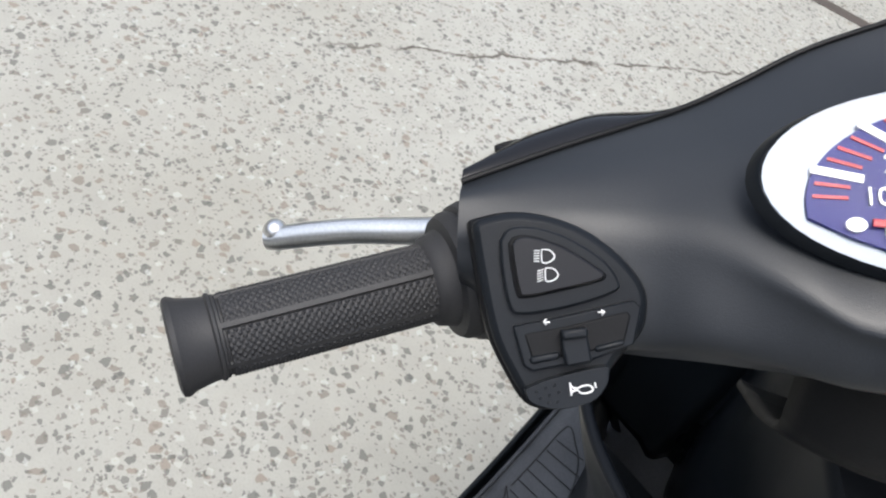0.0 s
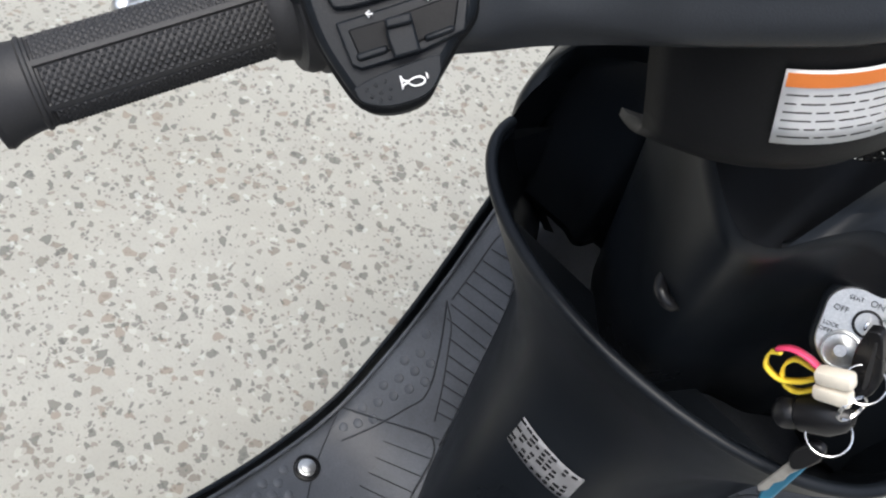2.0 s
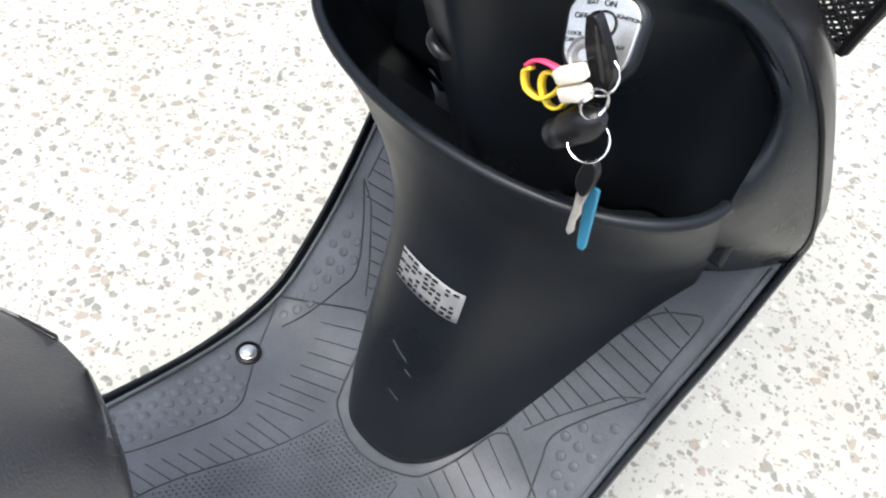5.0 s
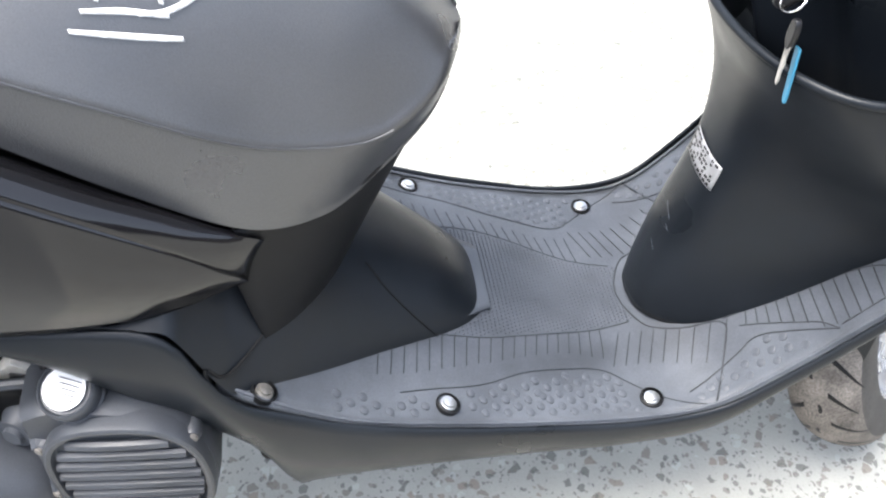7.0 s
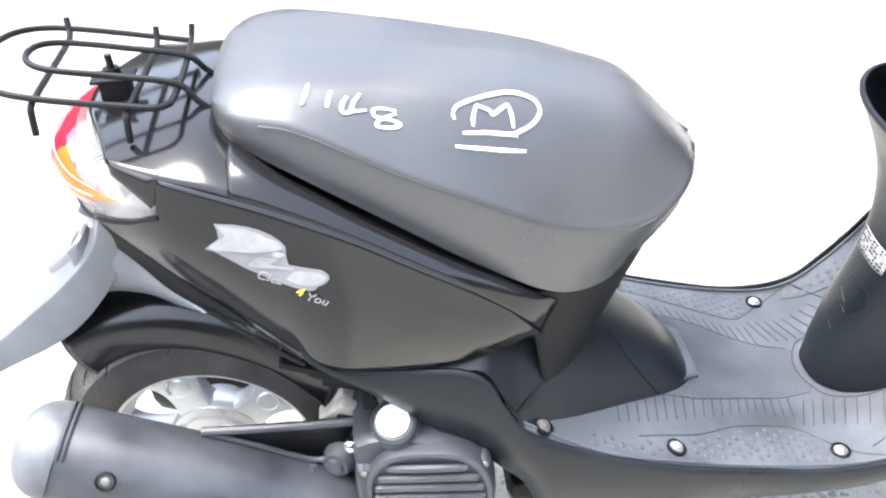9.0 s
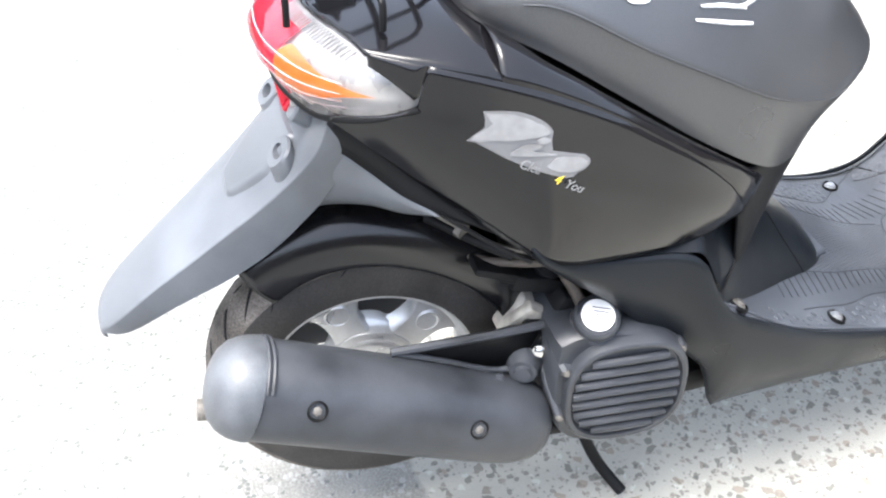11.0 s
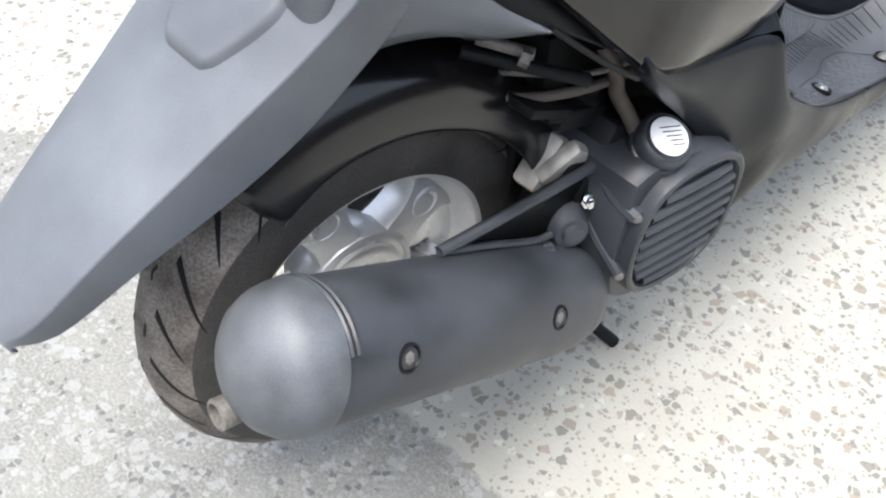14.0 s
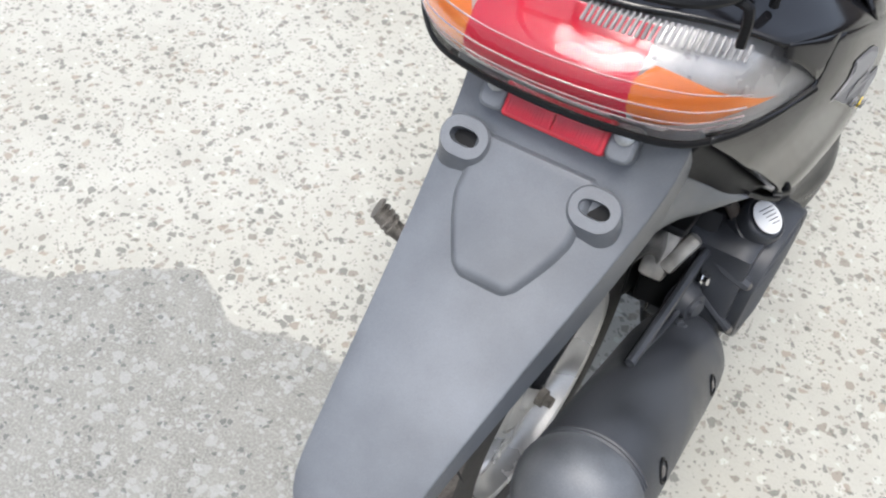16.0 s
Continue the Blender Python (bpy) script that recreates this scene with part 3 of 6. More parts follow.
bm = bmesh.new()
grid = []
for s in steps(0, 1, 34):
    deep = rows_at([(0, 0.030), (0.25, 0.040), (0.5, 0.046), (0.8, 0.030), (0.94, 0.018), (1.0, 0.004)], s)[0]
    back = Vector((0, 0.50, -0.86)) * deep
    row = [flap_point(-1, s) + back + Vector((-0.003, 0, 0))] + [flap_point(k, s) for k in steps(-1, 1, 25)] + [flap_point(1, s) + back + Vector((0.003, 0, 0))]
    grid.append(row)
grid.append([p + Vector((0, -0.002, -0.004)) for p in grid[-1]])
grid.append([p + Vector((0, 0.003, -0.004)) for p in grid[-1]])
skin(bm, grid)
flap = part("rear_mudguard", bm, GREY_PLASTIC, scooter, "sun-faded grey plastic rear mudguard, no number plate", solid=0.003, bevel=0.003)

# wings that carry the mudguard up to the body, and the dark strip beside the panel
WING_U = [(0.098, -0.034, 0.656), (0.108, -0.014, 0.652), (0.120, 0.010, 0.632), (0.135, 0.036, 0.608), (0.148, 0.072, 0.583)]
WING_L = [(0.087, -0.078, 0.570), (0.096, -0.036, 0.583), (0.108, 0.006, 0.582), (0.126, 0.040, 0.576), (0.147, 0.071, 0.580)]
STRIP = [(0.114, -0.018, 0.694), (0.128, 0.018, 0.658), (0.137, 0.05, 0.628), (0.149, 0.095, 0.586), (0.160, 0.145, 0.540)]
upper, lower, strip = (smooth_line(p, 6) for p in (WING_U, WING_L, STRIP))
bm = bmesh.new()
skin(bm, [[a.lerp(b, k) + Vector((0.004, -0.001, 0.001)) * math.sin(math.pi * k) for k in steps(0, 1, 9)] for a, b in zip(upper, lower)])
part("mudguard_wing", bm, GREY_PLASTIC, scooter, "grey plastic wing of the mudguard", solid=0.003)
bm = bmesh.new()
skin(bm, [[a + Vector((-0.002, 0, -0.002)), a.lerp(b, 0.5) + Vector((-0.005, 0, 0)), b + Vector((-0.005, 0, 0))] for a, b in zip(upper, strip)])
part("dark_strip", bm, DARK, scooter, solid=0.003)
bm = bmesh.new()
tube(bm, [(0.148, 0.074, 0.583), (0.158, 0.112, 0.552), (0.166, 0.142, 0.530), (0.171, 0.165, 0.515)], 0.0025, 8, 5)
part("panel_brace", bm, DARK, scooter)

# rear inner fender: a deep hoop over the tyre with a flared skirt
AXLE = Vector((0.0, 0.008, 0.262))
YAW = Matrix.Rotation(radians(-4), 4, "Z")
bm = bmesh.new()
grid = []
for a in steps(-4, 124, 54):
    edge = rows_at([(-10, 0.190), (40, 0.194), (70, 0.203), (90, 0.212), (108, 0.214), (124, 0.206)], a)[0]
    crown = rows_at([(-10, 0.236), (30, 0.240), (58, 0.242), (78, 0.256), (93, 0.266), (107, 0.268), (124, 0.258)], a)[0]
    ring = [(0.0, crown + 0.011), (0.035, crown + 0.009), (0.052, crown + 0.003), (0.064, crown - 0.009), (0.0710, crown - 0.024), (0.0735, 0.3 * crown + 0.7 * edge), (0.0735, edge + 0.003), (0.0725, edge)]
    row = []
    for j in steps(-1, 1, 33):
        x, r = rows_at([(i / 7, *q) for i, q in enumerate(ring)], abs(j))
        b = radians(a - 4 * abs(j) * max(0.0, (a - 96) / 28))
        row.append(YAW @ Vector((math.copysign(x, j), r * math.cos(b), r * math.sin(b))) + AXLE)
    grid.append(row)
skin(bm, grid)
fender = part("rear_fender", bm, FENDER, scooter, "black inner fender over the rear tyre", solid=0.003)

# wheels
def make_wheel(name, centre, turn, spokes, label, phase=0.53):
    wheel = new(name)
    wheel.parent = scooter
    wheel.matrix_basis = Matrix.Translation(centre) @ turn
    tagged(wheel, label)
    R, half, seat_r = 0.209, 0.047, 0.140

    def tyre_r(b):
        c = math.cos(radians(b))
        return seat_r + (R - seat_r) * (max(c, 0) ** 0.55 if c > 0 else c * 0.15)

    bm = bmesh.new()
    skin(bm, [[(half * math.sin(radians(b)) * (1 + 0.06 * math.sin(radians(2 * abs(b)))), tyre_r(b) * math.cos(a), tyre_r(b) * math.sin(a)) for b in steps(-100, 100, 45)] for a in steps(0, 2 * math.pi, 97)])
    bmesh.ops.remove_doubles(bm, verts=bm.verts, dist=1e-6)
    tyre = part("tyre", bm, TYRE, wheel, "black tyre with a worn brown-grey tread")

    def tread_point(a, b, lift=0.0010):
        r = tyre_r(b) + lift
        return Vector((half * math.sin(radians(b)) * (1 + 0.06 * math.sin(radians(2 * abs(b)))), r * math.cos(a), r * math.sin(a)))

    bm = bmesh.new()
    skin(bm, [[tread_point(a, b, 0.0004 * (1 - (b / 62) ** 8)) for b in steps(-62, 62, 29)] for a in steps(0, 2 * math.pi, 97)])
    bmesh.ops.remove_doubles(bm, verts=bm.verts, dist=1e-6)
    part("tread", bm, TREAD, tyre, "brown-grey worn tread")
    # curved sipes that thin out to a point on the shoulder
    for i in range(24):
        for sgn in (1, -1):
            a0 = 2 * math.pi * (i + (0.5 if sgn > 0 else 0)) / 24
            long = 1.0 if i % 2 else 0.72
            bm = bmesh.new()
            g = []
            for k in steps(0, 1, 9):
                a, b = a0 + long * (0.20 * k + 0.08 * k * k), sgn * (17 + 54 * k * long)
                w = 0.019 * (1 - k) ** 0.6 + 0.003
                g.append([tread_point(a - w, b), tread_point(a, b, 0.0014), tread_point(a + w, b)])
            skin(bm, g)
            part("tread_groove", bm, DARK, tyre)
    bm = bmesh.new()
    zig = [(2 * math.pi * i / 24, 6 if i % 2 else -6) for i in range(25)]
    skin(bm, [[tread_point(a, b - 2.6), tread_point(a, b, 0.0014), tread_point(a, b + 2.6)] for a, b in zig])
    part("centre_groove", bm, DARK, tyre)
    # rim with its lip and drop centre
    bm = bmesh.new()
    prof = [(-0.043, 0.141), (-0.045, 0.138), (-0.042, 0.134), (-0.030, 0.1315), (-0.020, 0.122), (0.0, 0.118), (0.018, 0.120), (0.024, 0.128), (0.036, 0.1315), (0.0425, 0.133), (0.0445, 0.136), (0.0455, 0.1395), (0.043, 0.1415)]
    spun(bm, (0, 0, 0), (1, 0, 0), prof, 72, False)
    part("rim", bm, SILVER, wheel, "silver cast rim", solid=0.003)
    # broad spokes with rounded openings between them and a dished boss on each
    for k in range(spokes):
        m = Matrix.Rotation(2 * math.pi * (k + phase) / spokes, 4, "X")
        g = []
        for s in steps(0, 1, 13):
            r = 0.044 + s * 0.080
            w = rows_at([(0, 0.030), (0.25, 0.0245), (0.5, 0.024), (0.75, 0.031), (0.9, 0.044), (1.0, 0.060)], s)[0]
            d = 0.026 - 0.007 * s
            g.append([m @ Vector((x, math.sqrt(max(1e-4, r * r - (0.4 * y) ** 2)), y)) for x, y in ((d - 0.006, -w), (d, -w * 0.90), (d + 0.001, -w * 0.5), (d, 0), (d + 0.001, w * 0.5), (d, w * 0.90), (d - 0.006, w), (-0.012, w * 0.8), (-0.012, -w * 0.8))])
        bm = bmesh.new()
        skin(bm, g, True, True)
        spoke = part("spoke", bm, SILVER, wheel)
        bm = bmesh.new()
        spun(bm, m @ Vector((0.012, 0.100, 0)), m.to_3x3() @ Vector((1, 0, 0)), [(0, 0.0185), (0.0095, 0.0175), (0.0115, 0.0145), (0.0085, 0.0115), (0.0075, 0.004)], 24)
        part("dished_boss", bm, SILVER, spoke)
    bm = bmesh.new()
    spun(bm, (-0.03, 0, 0), (1, 0, 0), [(0, 0.05), (0.03, 0.062), (0.052, 0.064), (0.057, 0.061), (0.058, 0.056), (0.054, 0.054), (0.054, 0.050), (0.060, 0.048), (0.062, 0.042), (0.060, 0.024), (0.066, 0.021), (0.069, 0.015)], 48)
    hub = part("hub", bm, SILVER, wheel, "silver stepped hub")
    bm = bmesh.new()
    spun(bm, (0.034, 0, 0), (1, 0, 0), [(0, 0.0150), (0.003, 0.0150), (0.003, 0.0120), (0.013, 0.0120), (0.014, 0.0078), (0.022, 0.0072), (0.023, 0.005)], 6)
    part("axle_nut", bm, CAST, hub, "rusty axle nut")
    return wheel


make_wheel("rear_wheel", AXLE, YAW, 5, "silver cast wheel lifted clear of the ground")
make_wheel("front_wheel", (0.0, 1.175, 0.209), Matrix.Rotation(radians(48), 4, Vector((0, -0.4384, 0.8988))), 5, "silver cast front wheel turned to full lock")

# exhaust silencer
MUF0, MUF1 = Vector((0.134, -0.187, 0.406)), Vector((0.147, 0.198, 0.222))
MD = (MUF1 - MUF0).normalized()
ML = (MUF1 - MUF0).length
bm = bmesh.new()
spun(bm, MUF0 + MD * 0.040, MD, [(0.0, 0.0555), (0.005, 0.0575), (0.18, 0.0580), (ML - 0.115, 0.0580), (ML - 0.085, 0.0560), (ML - 0.062, 0.0500), (ML - 0.048, 0.0400), (ML - 0.041, 0.024)], 56)
muffler = part("silencer", bm, ENAMEL, scooter, "matte black exhaust silencer with heat shield")
bm = bmesh.new()
spun(bm, MUF0, MD, [(-0.002, 0.0008), (-0.0015, 0.016), (0.001, 0.028), (0.0065, 0.0405), (0.015, 0.0495), (0.026, 0.0555), (0.038, 0.0585), (0.0455, 0.0592), (0.0470, 0.0592), (0.0478, 0.0578)], 56)
part("end_cap", bm, END_CAP, muffler, "grey-black domed silencer end cap")
for off in (0.050, 0.056):
    bm = bmesh.new()
    tube(bm, [MUF0 + MD * off + (Vector((0.0, 0.42, 0.90)) * math.cos(a) + MD.cross(Vector((0.0, 0.42, 0.90))).normalized() * math.sin(a)).normalized() * 0.0585 for a in steps(-1.0, 0.9, 14)], 0.0022, 6, 2)
    part("collar_rib", bm, ENAMEL, muffler)
bm = bmesh.new()
spun(bm, (0.126, -0.168, 0.351), -MD + Vector((0, 0, -0.25)), [(0, 0.0105), (0.020, 0.0105), (0.026, 0.0125), (0.040, 0.0125), (0.041, 0.0095), (0.030, 0.0090)], 24)
part("tail_pipe", bm, CAST, muffler, "short grey tail pipe")
for q in ((0.190, -0.080, 0.384), (0.198, 0.101, 0.297)):
    q = Vector(q)
    k = MUF0 + MD * (q - MUF0).dot(MD)
    d = (q - k).normalized()
    seat_p = k + d * 0.0575
    bm = bmesh.new()
    spun(bm, seat_p - d * 0.006, d, [(0, 0.0120), (0.0068, 0.0120), (0.0078, 0.0100), (0.0045, 0.0080), (0.0005, 0.006)], 24)
    cup = part("bolt_cup", bm, DARK, muffler)
    bm = bmesh.new()
    spun(bm, seat_p - d * 0.005, d, [(0, 0.0055), (0.0055, 0.0055), (0.0065, 0.004)], 6)
    part("bolt", bm, CAST, cup)
bm = bmesh.new()
tube(bm, [MUF1 - MD * 0.02 + Vector((-0.02, 0, -0.02)), (0.118, 0.225, 0.168), (0.105, 0.275, 0.160), (0.075, 0.34, 0.185)], 0.0105, 12, 5)
part("exhaust_pipe", bm, DARK, muffler, "dark exhaust pipe")
# silencer stay
stay = new("silencer_stay")
stay.parent = scooter
tagged(stay, "black pressed-steel silencer stay")
A0, A1, A2, A3 = Vector((0.128, 0.224, 0.374)), Vector((0.116, 0.018, 0.372)), Vector((0.126, 0.148, 0.312)), Vector((0.130, 0.200, 0.322))
bm = bmesh.new()
tube(bm, [A0, A0.lerp(A1, 0.5) + Vector((0, 0, -0.002)), A1], 0.0055, 8, 4)
part("upper_arm", bm, ENAMEL, stay)
bm = bmesh.new()
tube(bm, [A1, A1.lerp(A2, 0.5), A2, A3], 0.0040, 8, 4)
part("lower_arm", bm, ENAMEL, stay)
bm = bmesh.new()
for p in (A0, A1, A2, A3):
    bm.verts.new(p + Vector((-0.004, 0, 0)))
bm.faces.new(bm.verts)
part("web", bm, DARK, stay, solid=0.003)
for p, mat in (((0.134, 0.196, 0.341), CHROME), ((0.131, 0.219, 0.369), CHROME), ((0.134, 0.146, 0.306), ENAMEL)):
    bm = bmesh.new()
    spun(bm, p, (1, -0.35, 0.3), [(0, 0.0085), (0.004, 0.0085), (0.0045, 0.0062), (0.010, 0.0062), (0.011, 0.004)], 6)
    part("bolt", bm, mat, stay)

# engine: shroud, ribbed fan cover, filler, castings, hoses
engine = new("engine")
engine.parent = scooter
tagged(engine, "black engine casing with ribbed fan cover")
CASE = [(0.203, 0.384), (0.232, 0.394), (0.292, 0.388), (0.345, 0.370), (0.366, 0.33), (0.366, 0.275), (0.345, 0.225), (0.300, 0.203), (0.240, 0.205), (0.210, 0.232), (0.200, 0.300)]
bm = bmesh.new()
loop = smooth_line([(0, y, z) for y, z in CASE + [CASE[0]]], 4)[:-1]
hub_c = Vector((0, 0.285, 0.305))
grid = []
for x, k in ((0.085, 0.97), (0.10, 1.0), (0.165, 1.0), (0.178, 0.985), (0.184, 0.955)):
    grid.append([Vector((x + 0.10 * (p.y - 0.285), hub_c.y + (p.y - hub_c.y) * k, hub_c.z + (p.z - hub_c.z) * k)) for p in loop])
skin(bm, grid, True, True)
casing = part("casing", bm, ENAMEL, engine, "black plastic engine shroud")
EC = Matrix.Translation((0.188, 0.287, 0.300)) @ Matrix.Rotation(radians(90), 4, "Y") @ Matrix.Rotation(radians(6), 4, "X")


def fan_outline(k):
    return [(0.084 * k * math.copysign(abs(math.cos(a)) ** 0.75, math.cos(a)), 0.077 * k * math.copysign(abs(math.sin(a)) ** 0.75, math.sin(a))) for a in steps(0, 2 * math.pi, 49)[:-1]]


bm = bmesh.new()
skin(bm, [[EC @ Vector((x, y, z)) for x, y in fan_outline(k)] for k, z in ((1.0, -0.012), (1.0, 0.006), (0.985, 0.010), (0.95, 0.0115), (0.90, 0.0105), (0.87, 0.004))], True, True)
fan = part("fan_cover", bm, ENAMEL, engine, "ribbed black fan cover")
for k in range(8):
    x = -0.056 + k * 0.0168
    wide = 0.066 * (max(0.08, 1 - (abs(x) / 0.074) ** 2.4)) ** 0.5
    bm = bmesh.new()
    tube(bm, [EC @ Vector((x + 0.004 * (y / 0.066) ** 2, y, 0.0055 + 0.003 * (1 - (y / wide) ** 2))) for y in steps(-wide, wide, 9)], 0.0056, 8, 2)
    part("rib", bm, ENAMEL, fan)
for p, d in (((0.182, 0.212, 0.343), (0.8, -0.6, 0)), ((0.184, 0.207, 0.268), (0.8, -0.6, 0)), ((0.195, 0.353, 0.352), (1, 0, 0))):
    bm = bmesh.new()
    spun(bm, Vector(p) - Vector(d) * 0.03, d, [(0, 0.0095), (0.026, 0.0085), (0.030, 0.0070)], 14)
    boss = part("screw_boss", bm, ENAMEL, engine)
    bm = bmesh.new()
    spun(bm, p, d, [(0, 0.0050), (0.003, 0.0050), (0.004, 0.003)], 8)
    part("screw", bm, CAST, boss)
bm = bmesh.new()
tube(bm, [(0.130, 0.212, 0.372), (0.155, 0.208, 0.355), (0.181, 0.212, 0.343)], 0.008, 8, 4)
tube(bm, [(0.118, 0.205, 0.33), (0.150, 0.203, 0.30), (0.182, 0.207, 0.27)], 0.006, 8, 4)
part("case_rib", bm, ENAMEL, engine)
FIL, FD = Vector((0.152, 0.2555, 0.380)), Vector((0.45, -0.1, 0.88)).normalized()
bm = bmesh.new()
spun(bm, FIL, FD, [(-0.035, 0.040), (-0.012, 0.034), (0.0, 0.030), (0.016, 0.029), (0.018, 0.026)], 32)
part("filler_neck", bm, ENAMEL, engine)
bm = bmesh.new()
spun(bm, FIL + FD * 0.018, FD, [(0.0, 0.0275), (0.012, 0.0275), (0.0155, 0.0255), (0.0165, 0.0240), (0.0150, 0.0225)], 32)
cap = part("filler_cap", bm, ENAMEL, engine, "round cap with a white notice")
M = facing(FIL + FD * 0.0366, FD, (-0.58, 0.33, 0.74))
bm = bmesh.new()
slab(bm, [(0.0195 * math.cos(a), 0.0195 * math.sin(a)) for a in steps(0, 2 * math.pi, 33)[:-1]], 0.0012, M)
part("notice", bm, WHITE, cap, "white notice on the filler cap")
for k in range(5):
    bm = bmesh.new()
    block(bm, M @ Vector((0.003 + 0.001 * k, 0.009 - 0.0045 * k, 0.0004)), (0.022 - 0.0025 * k, 0.0010, 0.0005), M.to_3x3())
    part("notice_line", bm, DARK, cap)
bm = bmesh.new()
block(bm, (0.105, 0.240, 0.355), (0.05, 0.075, 0.09), Matrix.Rotation(radians(-28), 3, "X"), 0.008)
block(bm, (0.095, 0.200, 0.330), (0.05, 0.05, 0.09), Matrix.Rotation(radians(-10), 3, "X"), 0.006)
part("crankcase", bm, DARK, engine)
bm = bmesh.new()
block(bm, (0.104, 0.188, 0.370), (0.018, 0.030, 0.052), Matrix.Rotation(radians(-38), 3, "X") @ Matrix.Rotation(radians(20), 3, "Y"), 0.006)
block(bm, (0.084, 0.186, 0.360), (0.030, 0.034, 0.060), Matrix.Rotation(radians(-38), 3, "X"), 0.006)
part("cylinder_casting", bm, PALE_METAL, engine, "pale cast-metal cylinder end")
bm = bmesh.new()
spun(bm, (0.118, 0.184, 0.312), (1, -0.45, 0.1), [(0, 0.024), (0.012, 0.024), (0.020, 0.0185), (0.026, 0.017), (0.026, 0.011), (0.031, 0.010)], 20)
part("drain_cap", bm, ENAMEL, engine)
bm = bmesh.new()
spun(bm, (0.085, 0.222, 0.425), (0.5, 0.0, 0.85), [(0, 0.018), (0.012, 0.018), (0.014, 0.010), (0.022, 0.009)], 20)
block(bm, (0.08, 0.205, 0.415), (0.05, 0.070, 0.022), Matrix.Rotation(radians(-18), 3, "X"), 0.004)
part("intake_flange", bm, DARK, engine)
bm = bmesh.new()
block(bm, (0.085, 0.150, 0.447), (0.045, 0.055, 0.010), Matrix.Rotation(radians(-24), 3, "X"), 0.003)
block(bm, (0.095, 0.172, 0.432), (0.018, 0.035, 0.014), Matrix.Rotation(radians(-24), 3, "X"), 0.003)
part("cast_bracket", bm, DARK, engine, "dull cast bracket")
for pts, r, mat, nm in (([(0.140, 0.248, 0.396), (0.128, 0.240, 0.418), (0.118, 0.228, 0.442), (0.118, 0.218, 0.468), (0.105, 0.21, 0.492)], 0.0075, HOSE, "breather_hose"), ([(0.06, 0.10, 0.462), (0.09, 0.16, 0.452), (0.115, 0.23, 0.458), (0.125, 0.32, 0.482)], 0.005, HOSE, "fuel_hose"), ([(0.03, 0.08, 0.485), (0.07, 0.14, 0.474), (0.11, 0.20, 0.472), (0.13, 0.28, 0.482)], 0.0030, CAST, "cable"), ([(0.060, 0.08, 0.515), (0.10, 0.12, 0.505), (0.13, 0.16, 0.492)], 0.006, DARK, "wire_loom")):
    bm = bmesh.new()
    tube(bm, pts, r, 10, 5)
    part(nm, bm, mat, engine)
bm = bmesh.new()
spun(bm, (0.1375, 0.2465, 0.399), (-0.4, -0.3, 0.8), [(0, 0.0092), (0.006, 0.0092)], 14)
part("hose_clip", bm, CHROME, engine)
bm = bmesh.new()
rod(bm, (0.070, 0.085, 0.530), (0.105, 0.115, 0.522), 0.005)
spun(bm, (0.100, 0.105, 0.522), (0.7, 0.5, -0.2), [(0, 0.008), (0.008, 0.008)], 6)
part("damper_eye", bm, CAST, engine, "bolted damper eye")
bm = bmesh.new()
block(bm, (-0.03, 0.30, 0.36), (0.20, 0.28, 0.20), None, 0.03)
block(bm, (0.0, 0.27, 0.46), (0.16, 0.20, 0.08), None, 0.02)
part("gearbox", bm, DARK, engine)
bm = bmesh.new()
block(bm, (-0.105, 0.10, 0.28), (0.085, 0.42, 0.13), None, 0.038)
part("drive_case", bm, ENAMEL, engine, "grey-black transmission cover")
bm = bmesh.new()
tube(bm, [(-0.115, 0.05, 0.34), (-0.165, 0.04, 0.362), (-0.196, 0.035, 0.388)], 0.010, 10, 4)
for k in range(4):
    spun(bm, (-0.178 - 0.006 * k, 0.038, 0.373 + 0.005 * k), (-0.75, -0.25, 0.5), [(0, 0.013), (0.003, 0.013)], 12)
part("kick_starter", bm, CAST, engine, "ribbed kick-starter pedal end")

# centre stand
stand = new("centre_stand")
stand.parent = scooter
tagged(stand, "black steel centre stand, down")
for side in (1, -1):
    bm = bmesh.new()
    tube(bm, [(side * 0.075, 0.27, 0.19), (side * 0.085, 0.285, 0.12), (side * 0.105, 0.31, 0.05), (side * 0.140, 0.338, 0.009)], 0.0085, 10, 5)
    part("leg", bm, DARK, stand)
bm = bmesh.new()
rod(bm, (-0.085, 0.268, 0.19), (0.085, 0.268, 0.19), 0.010)
part("pivot", bm, DARK, stand)

# belly under the floor
bm = bmesh.new()
block(bm, (0, 0.63, 0.205), (0.27, 0.48, 0.05), None, 0.02)
part("under_tray", bm, DARK, scooter)

# inside of the body under the seat
bm = bmesh.new()
block(bm, (0, 0.24, 0.610), (0.24, 0.34, 0.12), Matrix.Rotation(radians(-22), 3, "X"), 0.04)
part("seat_box", bm, DARK, scooter)
bm = bmesh.new()
block(bm, (0, 0.062, 0.640), (0.18, 0.13, 0.10), None, 0.02)
block(bm, (0.0, 0.125, 0.572), (0.19, 0.13, 0.10), Matrix.Rotation(radians(-18), 3, "X"), 0.02)
part("inner_mudguard", bm, DARK, scooter)

# plate holder on the mudguard
def on_flap(x, s, out=0.0):
    y, z, xl, xr = rows_at(FLAP, s)
    return flap_point(2 * (x - xl) / (xr - xl) - 1, s, out)


